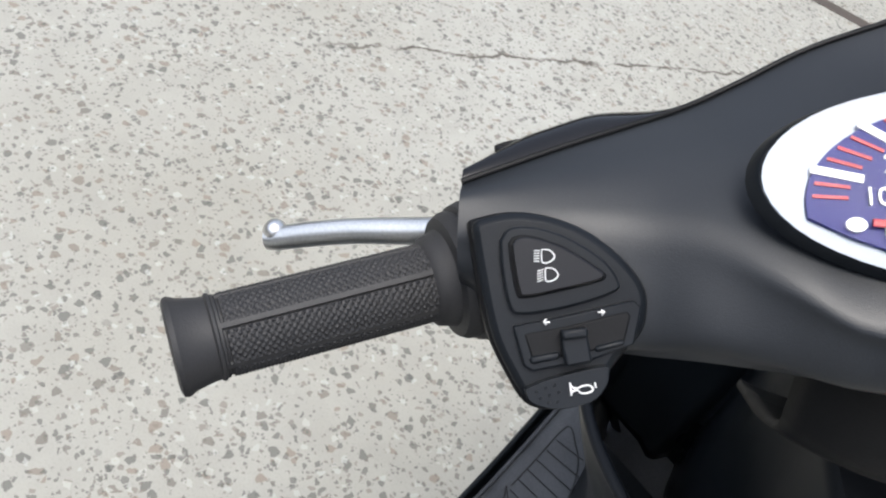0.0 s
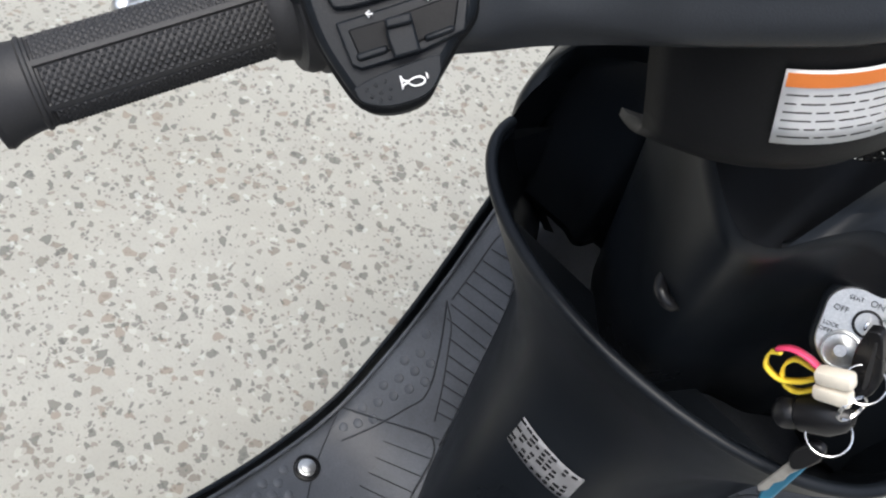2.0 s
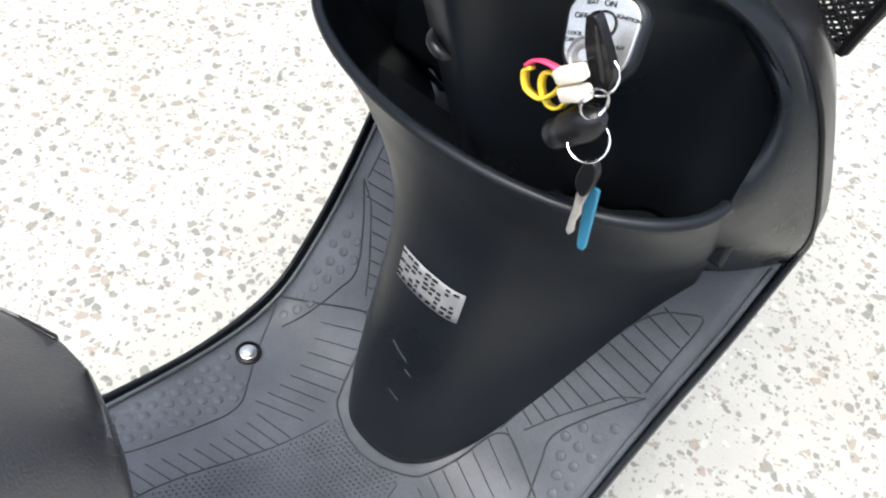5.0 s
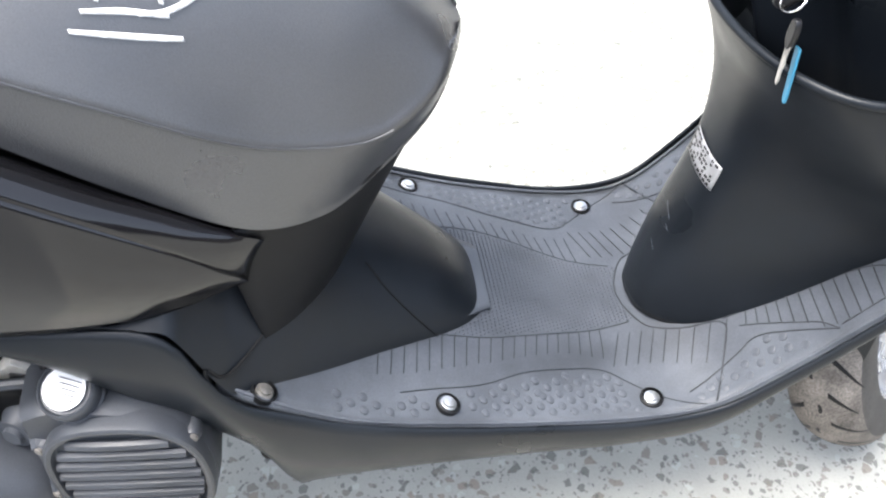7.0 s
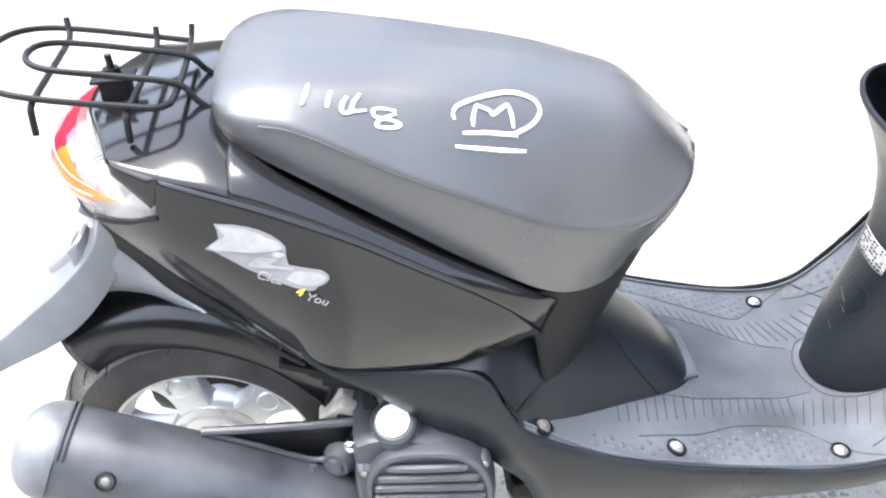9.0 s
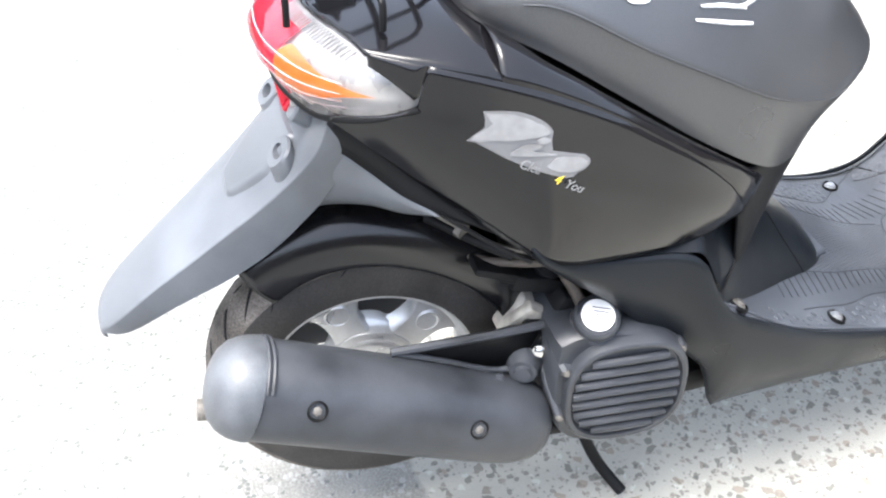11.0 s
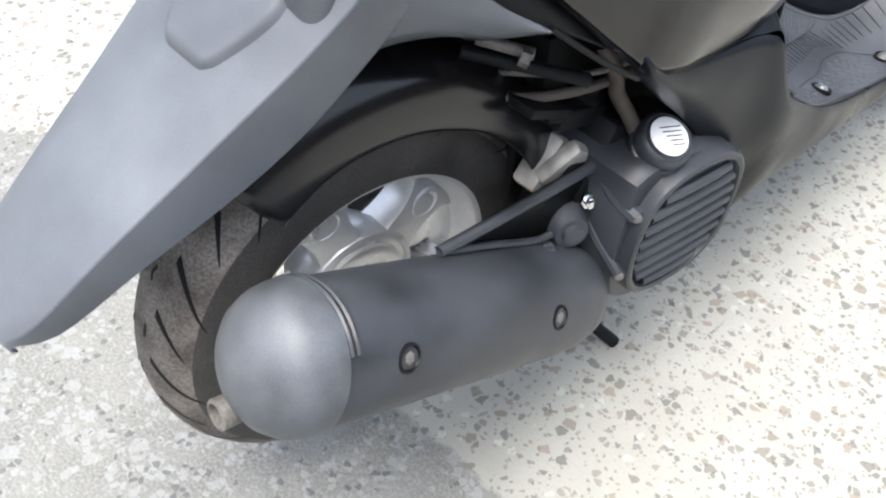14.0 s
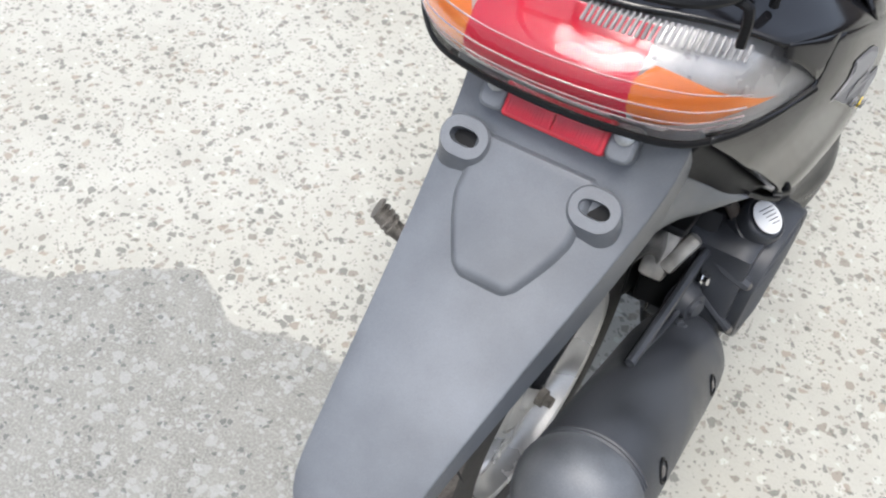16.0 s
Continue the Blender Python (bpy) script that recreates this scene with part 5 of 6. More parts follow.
# outer wings of the shield
EDGE = [(0.0, 0.064, 0.955, 0.86), (0.06, 0.068, 0.985, 0.805), (0.12, 0.078, 0.99, 0.768), (0.25, 0.106, 1.0, 0.743), (0.40, 0.146, 1.003, 0.720), (0.52, 0.171, 1.005, 0.690), (0.65, 0.188, 1.015, 0.645), (0.80, 0.201, 1.048, 0.570), (1.0, 0.197, 1.088, 0.495)]
INNER = [(0.0, 0.046, 0.93, 0.86), (0.06, 0.050, 0.955, 0.80), (0.12, 0.062, 0.97, 0.762), (0.25, 0.098, 0.99, 0.738), (0.40, 0.142, 0.990, 0.712), (0.52, 0.160, 0.988, 0.684), (0.65, 0.166, 0.958, 0.637), (0.80, 0.157, 1.008, 0.545), (1.0, 0.143, 1.064, 0.455)]
for side in (1, -1):
    bm = bmesh.new()
    grid = []
    for s in steps(0, 1, 40):
        e = Vector(rows_at(EDGE, s))
        i = Vector(rows_at(INNER, s))
        row = [i.lerp(e, k) + Vector((0, -0.010 * math.sin(math.pi * k), 0.004 * math.sin(math.pi * k))) for k in steps(0, 1, 8)]
        if s < 0.68:
            row.insert(0, Vector((i.x - 0.004, min(1.02, i.y + 0.040), i.z - 0.030)))
        else:
            row.insert(0, Vector((i.x - 0.010, max(1.012, i.y + 0.004), i.z)))
        row += [e + Vector((0.002, 0.010, 0.0)), e + Vector((-0.010, 0.018, 0.0))]
        grid.append([Vector((side * p.x, p.y, p.z)) for p in row])
    skin(bm, grid)
    part("shield_wing", bm, PLASTIC, scooter, "matte black leg shield wing")
    bm = bmesh.new()
    tube(bm, [Vector((side * (rows_at(EDGE, s)[0] + 0.002), rows_at(EDGE, s)[1] + 0.010, rows_at(EDGE, s)[2])) for s in steps(0.2, 1, 20)], 0.0022, 8, 2)
    part("wing_seam", bm, DARK, scooter)
    bm = bmesh.new()
    grid = []
    for s in steps(0.25, 1, 30):
        e = Vector(rows_at(EDGE, s))
        grid.append([Vector((side * (e.x + dx), e.y + dy, e.z + dz)) for dx, dy, dz in ((0.000, 0.013, 0.001), (0.001, 0.030, 0.0), (-0.014, 0.065, -0.004), (-0.05, 0.10, -0.005), (-0.12, 0.135, 0.0))])
    skin(bm, grid)
    part("front_cover", bm, SATIN, scooter, "satin black front cover")
# top of the panel between the ridge and the wing
bm = bmesh.new()
grid = []
for k in steps(0, 1, 30):
    x = 0.030 + 0.140 * k
    yr, zr, fall = rows_at(RIDGE, x)
    e = Vector(rows_at(EDGE, 0.56 * k)) + Vector((-0.004, 0.012, 0))
    p = Vector((x, yr + 0.004, zr + 0.0005))
    grid.append([p.lerp(e, j) + Vector((0, 0, 0.006 * math.sin(math.pi * j))) for j in steps(0, 1, 7)])
skin(bm, grid)
part("panel_top", bm, PLASTIC, scooter)
bm = bmesh.new()
skin(bm, [[Vector((x, rows_at(RIDGE, x)[0] + 0.004 + 0.14 * k, rows_at(RIDGE, x)[1] + 0.0005 - 0.030 * k)) for k in steps(0, 1, 5)] for x in steps(-0.085, 0.045, 26)])
part("column_well", bm, DARK, scooter)
bm = bmesh.new()
skin(bm, [[Vector((-e.x + 0.004, e.y + 0.012, e.z)).lerp(Vector((-0.060, 1.0, e.z)), j) for j in steps(0, 1, 5)] for e in [Vector(rows_at(EDGE, 0.56 * k)) for k in steps(0, 1, 20)]])
part("panel_return", bm, PLASTIC, scooter)

# bag hook
bm = bmesh.new()
tube(bm, [(-0.008, 0.890, 0.705), (-0.005, 0.876, 0.704), (0.001, 0.872, 0.702), (0.007, 0.875, 0.699), (0.009, 0.890, 0.696)], 0.0038, 12, 6)
hook = part("bag_hook", bm, SATIN, scooter, "black bag hook")
bm = bmesh.new()
slab(bm, soft_ring(0.019, 0.013), 0.010, facing((0.002, 0.8815, 0.6985), (0, -0.95, 0.32)))
part("hook_pocket", bm, DARK, hook)

# sticker on the tunnel
bm = bmesh.new()
skin(bm, [[on_nose(x, 0.4600 + dz - 0.10 * (x - 0.004), 0.0012) for dz in steps(-0.0150, 0.0150, 5)] for x in steps(-0.027, 0.036, 16)])
sticker = part("sticker", bm, TAPE, scooter, "worn silver notice sticker", solid=0.0006)
random.seed(5)
for r in range(6):
    for k in range(9):
        if random.random() < 0.25:
            continue
        x0 = -0.027 + k * 0.0068
        bm = bmesh.new()
        z0 = 0.4600 + 0.0105 - r * 0.0047 - 0.10 * (x0 - 0.004)
        skin(bm, [[on_nose(x, z0 + dz, 0.0022) for dz in (0.0, 0.0028)] for x in steps(x0, x0 + 0.003 + 0.003 * random.random(), 3)])
        part("print_bar", bm, DARK, sticker)

# ignition plate
KP = facing((0.0820, 0.9005, 0.7455), (-0.05, -0.83, 0.56), (-0.30, 0.60, 0.72)) @ Matrix.Scale(0.70, 4)
bm = bmesh.new()
outline = [(x * (1.0 + 0.10 * (y / 0.03)) + 0.0, y) for x, y in rounded(0.055, 0.060, 0.0200, 8)]
slab(bm, outline, 0.008, KP)
key_plate = part("ignition_plate", bm, PLATE, scooter, "brushed metal ignition switch plate", bevel=0.001)
bm = bmesh.new()
slab(bm, [(x * 1.16, y * 1.12) for x, y in outline], 0.014, KP @ Matrix.Translation((0, 0, -0.003)))
part("plate_surround", bm, PLASTIC, key_plate, bevel=0.003)
bm = bmesh.new()
spun(bm, KP @ Vector((0.002, 0.008, -0.002)), KP.to_3x3() @ Vector((0, 0, 1)), [(0, 0.0070), (0.0028, 0.0070), (0.003, 0.006), (0.001, 0.0055)], 24)
part("key_barrel", bm, DARK, key_plate)
bm = bmesh.new()
spun(bm, KP @ Vector((-0.006, -0.016, -0.002)), KP.to_3x3() @ Vector((0, 0, 1)), [(0, 0.0100), (0.0035, 0.0100), (0.0040, 0.0088), (0.0028, 0.0082), (0.0034, 0.0045), (0.0050, 0.0030)], 24)
part("shutter_knob", bm, PLATE, key_plate)
for text, x, y, size, rot in (("ON", 0.003, 0.0225, 0.0062, 0), ("OFF", -0.0175, 0.0110, 0.0058, 4), ("SEAT", -0.0110, 0.0215, 0.0044, 6), ("IGNITION", 0.0195, 0.0145, 0.0044, -4), ("LOCK", -0.0190, -0.002, 0.0042, 4), ("OPEN", -0.0200, -0.007, 0.0042, 4), ("SHUT", 0.0165, -0.0060, 0.0040, 0)):
    lettering("lettering", text, size, KP @ Matrix.Translation((x, y, 0.0006)) @ Matrix.Rotation(radians(rot), 4, "Z"), DARK, key_plate)

# scuffs on the plastic
for x, z, l in ((-0.008, 0.392, 0.02), (0.004, 0.345, 0.012), (0.012, 0.375, 0.008)):
    bm = bmesh.new()
    skin(bm, [[on_nose(x + l * k, z - 0.5 * l * k + dz, 0.0006) for dz in (0, 0.0009)] for k in steps(0, 1, 5)])
    part("scuff", bm, GREY_PLASTIC, inner_cover)

# ---- steering: everything that turns with the handlebar ----
HB = Matrix.Translation((0.0, 0.851, 0.85)) @ Matrix.Rotation(radians(48), 4, Vector((0, -0.4384, 0.8988)))
handlebar = new("handlebar")
tagged(handlebar, "black scooter handlebar turned to full lock", "handlebar")
COVER = [(-0.192, 0.036, 0.094, 0.018, 0.089, 0.022, 0.054), (-0.15, 0.058, 0.099, 0.018, 0.092, 0.006, 0.040), (-0.122, 0.073, 0.101, 0.017, 0.092, -0.004, 0.044), (-0.10, 0.085, 0.103, 0.011, 0.095, -0.012, 0.050), (-0.07, 0.099, 0.112, -0.010, 0.091, -0.018, 0.052), (-0.05, 0.108, 0.119, -0.021, 0.086, -0.022, 0.052), (0.0, 0.118, 0.134, -0.028, 0.083, -0.024, 0.050)]
LIP = [(-0.192, 0.012, 0.070), (-0.15, -0.010, 0.054), (-0.122, -0.008, 0.056), (-0.10, -0.014, 0.064), (-0.07, -0.024, 0.062), (-0.05, -0.031, 0.060), (0.0, -0.036, 0.058)]


def cover_row(x):
    return rows_at(COVER, -abs(x))


def cover_point(x, s):
    """On the rear half of the handlebar cover: s runs from the top seam over the brow to the lower edge."""
    ty, tz, ry, rz, by, bz = cover_row(x)
    ly, lz = rows_at(LIP, -abs(x))
    ring = [(0.0, ty, tz), (0.22, ty + 0.5 * (ry - ty), tz + 0.5 * (rz - tz) + 0.004), (0.42, ty + 0.90 * (ry - ty), tz + 0.90 * (rz - tz) + 0.0015), (0.5, ry - 0.003, rz - 0.003), (0.58, ry + 0.25 * (ly - ry) - 0.003, rz + 0.25 * (lz - rz) - 0.002), (0.82, ly, lz), (1.0, by, bz)]
    y, z = rows_at(ring, s)
    return Vector((x, y, z))


bm = bmesh.new()
skin(bm, [[HB @ cover_point(x, s) for s in steps(0, 1, 40)] for x in steps(-0.192, 0.192, 64)])
rear_cover = part("rear_cover", bm, SKY_LIT, handlebar, "matte black handlebar cover")
bm = bmesh.new()


def front_profile(x):
    """Front half of the cover: swollen at the ends, falling away steeply in the middle."""
    ty, tz, ry, rz, by, bz = cover_row(x)
    w = max(0.0, min(1.0, (abs(x) - 0.095) / 0.05))
    w = w * w * (3 - 2 * w)
    tip = 1 - 0.55 * max(0.0, (abs(x) - 0.168) / 0.024)
    steep = ((0.006, -0.001), (0.016, -0.009), (0.026, -0.024), (0.030, -0.050), (-0.010, -0.075))
    full = ((0.008, 0.0025), (0.018, 0.0020), (0.026, -0.008), (0.024, -0.028), (-0.006, -0.040))
    pts = [(ty - 0.001, tz - 0.0015)]
    for (ay, az), (cy, cz) in zip(steep, full):
        pts.append((ty + ay + (cy * tip - ay) * w, tz + az + (cz - az) * w))
    pts.append((by + 0.004, bz + 0.004))
    smooth = smooth_line([(x, y, z) for y, z in pts], 4)
    return [HB @ Vector(p) for p in smooth]


skin(bm, [front_profile(x) for x in steps(-0.192, 0.192, 64)])
front = part("front_cover", bm, GLOSS, handlebar, "glossy black front handlebar cover")
bm = bmesh.new()
tube(bm, [HB @ (cover_point(x, 0.0) + Vector((0, 0.001, 0.001))) for x in steps(-0.192, 0.192, 30)], 0.0013, 8, 2)
part("cover_seam", bm, DARK, handlebar)
for x in (-0.192, 0.192):
    bm = bmesh.new()
    vs = [bm.verts.new(HB @ cover_point(x, s)) for s in steps(0, 1, 14)]
    vs += [bm.verts.new(p) for p in reversed(front_profile(x)[2:-1])]
    bm.faces.new(vs)
    part("end_wall", bm, DARK, handlebar, smooth=False)
bm = bmesh.new()
M = HB @ facing((-0.166, 0.0630, 0.0988), (-0.12, 0.15, 0.98), (0, 1, 0))
slab(bm, [(0.015 * math.cos(a), 0.0050 * math.sin(a)) for a in steps(0, 2 * math.pi, 25)[:-1]], 0.004, M @ Matrix.Rotation(radians(8), 4, "Z"))
part("mirror_hole_plug", bm, SATIN, handlebar, bevel=0.001)

# dial
DM = HB @ facing((0.0, 0.0178, 0.1132), (0, -0.55, 0.83), (0, 0.83, 0.55))
dial = new("dial")
dial.parent = handlebar
tagged(dial, "round speedometer with violet scale")


def ellipse(a, b, n=48, x0=0.0, y0=0.0):
    return [(x0 + a * math.cos(t), y0 + b * math.sin(t)) for t in steps(0, 2 * math.pi, n + 1)[:-1]]


bm = bmesh.new()
rings = [[DM @ Vector((x * k, y * k, z)) for x, y in ellipse(0.083, 0.038)] for k, z in ((1.06, -0.003), (1.03, 0.001), (1.015, 0.002), (1.0, 0.001))]
skin(bm, rings, True)
part("bezel", bm, PLASTIC, dial)
bm = bmesh.new()
slab(bm, ellipse(0.0832, 0.0382), 0.004, DM @ Matrix.Translation((0, 0, 0.0012)))
part("face", bm, DIAL, dial, "pale blue-white dial face")
bm = bmesh.new()
arc = [(0.069 * math.cos(t), 0.040 * math.sin(t) - 0.010) for t in steps(radians(-8), radians(188), 40)]
slab(bm, arc + [(-0.055, -0.022), (-0.035, -0.029), (0.0, -0.034), (0.035, -0.029), (0.055, -0.022)], 0.002, DM @ Matrix.Translation((0, 0, 0.0032)))
part("scale", bm, NAVY, dial)
for k in range(1, 25):
    t = radians(184 - k * 7.25)
    bm = bmesh.new()
    long = k % 4 == 3
    block(bm, (0, 0, 0), (0.012 if not long else 0.018, 0.0012 if not long else 0.0030, 0.0006))
    bm.transform(DM @ Matrix.Translation((0.0610 * math.cos(t), 0.0350 * math.sin(t) - 0.010, 0.0036)) @ Matrix.Rotation(math.atan2(0.6 * math.sin(t), math.cos(t)), 4, "Z"))
    part("tick", bm, WHITE if long else RED_PAINT, dial)
for k, text in enumerate(("0", "10", "20", "30", "40", "50", "60")):
    t = radians(204 - k * 29)
    lettering("lettering", text, 0.0095, DM @ Matrix.Translation((0.0455 * math.cos(t), 0.026 * math.sin(t) - 0.010, 0.0040)), WHITE, dial)
bm = bmesh.new()
block(bm, (0, 0, 0), (0.040, 0.0028, 0.001), None, 0.0004)
bm.transform(DM @ Matrix.Translation((-0.028, -0.0185, 0.0052)) @ Matrix.Rotation(radians(-3), 4, "Z"))
part("needle", bm, RED_PAINT, dial)
bm = bmesh.new()
slab(bm, ellipse(0.0036, 0.0026, 20), 0.002, DM @ Matrix.Translation((-0.053, -0.018, 0.0045)))
part("stop_pin", bm, WHITE, dial)
bm = bmesh.new()
skin(bm, [[DM @ Vector((x * k, y * k, 0.004 + 0.010 * math.sqrt(max(0, 1 - k * k)))) for x, y in ellipse(0.083, 0.038)] for k in (1.0, 0.97, 0.9, 0.75, 0.5, 0.25, 0.02)], True)
glass = part("glass", bm, DIAL_GLASS, dial)
glass.visible_shadow = False

# warning sticker below the dial
def column_point(x, z, out=0.0):
    """Rear face of the column shroud below the dial, in the handlebar's own frame."""
    return HB @ Vector((x, -0.026 + 0.10 * (0.03 - z) * 0.6 + 9.0 * x * x + 4.0 * max(0.0, 0.005 - z) ** 1.5 * 1.6 - out, z))


bm = bmesh.new()
skin(bm, [[column_point(x, 0.05 - (0.105 + 0.25 * x) * k) for x in steps(-0.056, 0.056, 17)] for k in steps(-0.2, 1, 14)])
# darker material carries the shade that the handlebar cover throws on it
part("column_shroud", bm, DARK, handlebar, "black column shroud, colour darkened for the handlebar's shade", solid=0.004)
bm = bmesh.new()
skin(bm, [[column_point(x, z, 0.0062) for z in steps(0.046, 0.013, 5)] for x in steps(-0.018, 0.044, 10)])
warn = part("warning_label", bm, WHITE, handlebar, "white warning label with an orange band", solid=0.0005)
bm = bmesh.new()
skin(bm, [[column_point(x, z, 0.0072) for z in (0.0455, 0.0395)] for x in steps(-0.0175, 0.0435, 10)])
part("band", bm, ORANGE, warn)
random.seed(9)
for k in range(6):
    x0 = -0.0165
    while x0 < 0.040:
        x1 = min(0.042, x0 + 0.003 + 0.009 * random.random())
        bm = bmesh.new()
        z0 = 0.0365 - 0.0038 * k
        skin(bm, [[column_point(x, z, 0.0072) for z in (z0, z0 - 0.0007)] for x in steps(x0, x1, 3)])
        part("text_bar", bm, DARK, warn)
        x0 = x1 + 0.0015

# switch housing: a flat-faced pod, drawn in its own plane
SW = Matrix.Translation((-0.1355, 0.7335, 0.8805)) @ Matrix(((0.611, -0.692, 0.385), (0.739, 0.323, -0.592), (0.285, 0.646, 0.708))).to_4x4()
U = 0.000222


def sw(px):
    """Housing outlines are given in steps of a fifth of a millimetre from the upper lamp sign."""
    return [((x - 962) * U, (449 - y) * U) for x, y in px]


def soft(pts, n=4):
    line = smooth_line([(x, y, 0) for x, y in pts + [pts[0]]], n)
    return [(p.x, p.y) for p in line[:-1]]


pod = new("switch_pod")
pod.parent = handlebar
tagged(pod, "black handlebar switch pod")
POD = [(842, 392), (905, 378), (965, 382), (1030, 404), (1085, 442), (1125, 486), (1138, 524), (1130, 572), (1098, 610), (1072, 645), (1040, 688), (985, 702), (938, 690), (905, 640), (878, 580), (858, 490)]
bm = bmesh.new()
slab(bm, soft(sw(POD)), 0.040, SW @ Matrix.Translation((0, 0, -0.002)))
part("housing", bm, PLASTIC, pod, bevel=0.003)
bm = bmesh.new()
slab(bm, soft([(x * 1.035 - 0.0005, y * 1.03) for x, y in sw(POD)]), 0.040, SW @ Matrix.Translation((0, 0, -0.0055)))
part("housing_rim", bm, DARK, pod, bevel=0.002)
BEZ = [(890, 425), (905, 405), (945, 402), (1000, 418), (1060, 455), (1086, 490), (1078, 510), (1000, 535), (925, 546), (905, 530), (893, 470)]
BTN = [(908, 432), (918, 421), (945, 420), (995, 436), (1050, 470), (1060, 480), (1050, 490), (985, 506), (932, 516), (920, 505), (912, 465)]
for outl, up, mat, nm, lab in ((BEZ, 0.0015, PLASTIC, "button_frame", ""), ([(x + (x - 985) * 0.07, y + (y - 465) * 0.08) for x, y in BTN], 0.0022, DARK, "button_gap", ""), (BTN, 0.0042, GLOSS, "lamp_button", "glossy black headlamp switch")):
    bm = bmesh.new()
    slab(bm, soft(sw(outl)), 0.008, SW @ Matrix.Translation((0, 0, up)))
    part(nm, bm, mat, pod, lab, bevel=0.0010)


def mark(px, w, up, mat=WHITE, fine=4):
    line = sw(px)
    ribbon("sign", line, w, mat, pod, lambda x, y: SW @ Vector((x, y, up)), fine)


for ox, oy, slope in ((0, 0, 0), (6, 30, 6)):
    mark([(957 + ox, 439 + oy), (970 + ox, 440 + oy), (978 + ox, 450 + oy), (970 + ox, 459 + oy), (958 + ox, 459 + oy), (957 + ox, 439 + oy)], 0.0005, 0.0048)
    for k in range(5):
        mark([(944 + ox, 441 + oy + 4.2 * k + slope * 0.6), (954 + ox, 441 + oy + 4.2 * k)], 0.0005, 0.0048, WHITE, 1)
for x, y, d in ((968, 558, -1), (1055, 542, 1)):
    mark([(x - 4 * d, y), (x + 6 * d, y - d)], 0.0009, 0.0022, WHITE, 1)
    mark([(x + 1 * d, y - 5), (x + 6 * d, y - 1), (x + 2 * d, y + 5)], 0.0008, 0.0022, WHITE, 1)
TURN_FRAME = [(912, 566), (1000, 548), (1112, 522), (1124, 534), (1112, 596), (1040, 622), (945, 640), (930, 632)]
TURN_WELL = [(930, 578), (1000, 565), (1100, 540), (1106, 548), (1096, 590), (1030, 610), (950, 624), (942, 616)]
for outl, up, mat, nm in ((TURN_FRAME, 0.0012, PLASTIC, "turn_frame"), (TURN_WELL, 0.0018, DARK, "turn_well")):
    bm = bmesh.new()
    slab(bm, sw(outl), 0.008, SW @ Matrix.Translation((0, 0, up)))
    part(nm, bm, mat, pod, bevel=0.0008)
for outl, up in (([(938, 616), (988, 606), (990, 618), (942, 628)], 0.003), ([(1045, 598), (1094, 586), (1096, 596), (1048, 608)], 0.003), ([(988, 572), (1030, 566), (1036, 600), (1040, 622), (998, 630), (990, 600)], 0.0060), ([(988, 570), (1030, 564), (1032, 580), (990, 586)], 0.0085)):
    bm = bmesh.new()
    slab(bm, sw(outl), 0.006, SW @ Matrix.Translation((0, 0, up)))
    part("turn_slider", bm, PLASTIC, pod, bevel=0.0010)
HORN = [(930, 668), (975, 650), (1060, 630), (1068, 642), (1064, 662), (1040, 688), (985, 700), (942, 690)]
bm = bmesh.new()
slab(bm, soft(sw(HORN)), 0.010, SW @ Matrix.Translation((0, 0, 0.004)))
part("horn_button", bm, PLASTIC, pod, "black horn button", bevel=0.0015)
mark([(1004, 656), (1006, 677)], 0.0009, 0.0046, WHITE, 1)
mark([(1004, 659), (1009, 664), (1016, 665)], 0.0007, 0.0046)
mark([(1005, 674), (1010, 669), (1016, 668)], 0.0007, 0.0046)
mark([(1014, 667), (1024, 673), (1037, 671), (1041, 665), (1034, 660), (1022, 662), (1014, 667)], 0.0007, 0.0046)
mark([(1044, 655), (1046, 664)], 0.0008, 0.0046, WHITE, 1)
for x, y in ((950, 672), (965, 666), (980, 661), (957, 683), (972, 678), (987, 673), (970, 690), (985, 688)):
    bm = bmesh.new()
    px, py = sw([(x, y)])[0]
    spun(bm, SW @ Vector((px, py, 0.0035)), SW.to_3x3() @ Vector((0, 0, 1)), [(0, 0.0007), (0.0012, 0.0005)], 8)
    part("dimple", bm, PLASTIC, pod)

# grip with moulded lozenges
G0, G1 = Vector((-0.171, 0.747, 0.823)), Vector((-0.207, 0.632, 0.798))
GD = (G1 - G0).normalized()
gd, gu, gv = frame_of(GD)
grip = new("grip")
grip.parent = handlebar
tagged(grip, "black rubber grip with moulded lozenge panels")
bm = bmesh.new()
grid = []
NA, NL = 192, 250
for i in range(NL + 1):
    s = 0.108 * i / NL
    row = []
    for j in range(NA):
        a = 2 * math.pi * j / NA
        r = 0.0165
        sector = (a / (2 * math.pi) * 6 + 0.15) % 1
        inside_panel = 0.10 < sector < 0.90 and 0.004 < s < 0.104
        if inside_panel:
            p, q = (s / 0.0030 + a / 0.19) % 1, (s / 0.0030 - a / 0.19) % 1
            r += 0.0001 + 0.0011 * min(1 - abs(2 * p - 1), 1 - abs(2 * q - 1))
        elif 0.07 < sector < 0.93 and 0.003 < s < 0.105:
            r -= 0.0004
        else:
            r += 0.0007
        row.append(G0 + GD * s + (gu * math.cos(a) + gv * math.sin(a)) * r)
    grid.append(row)
skin(bm, grid, True)
part("sleeve", bm, GRIP, grip)
bm = bmesh.new()
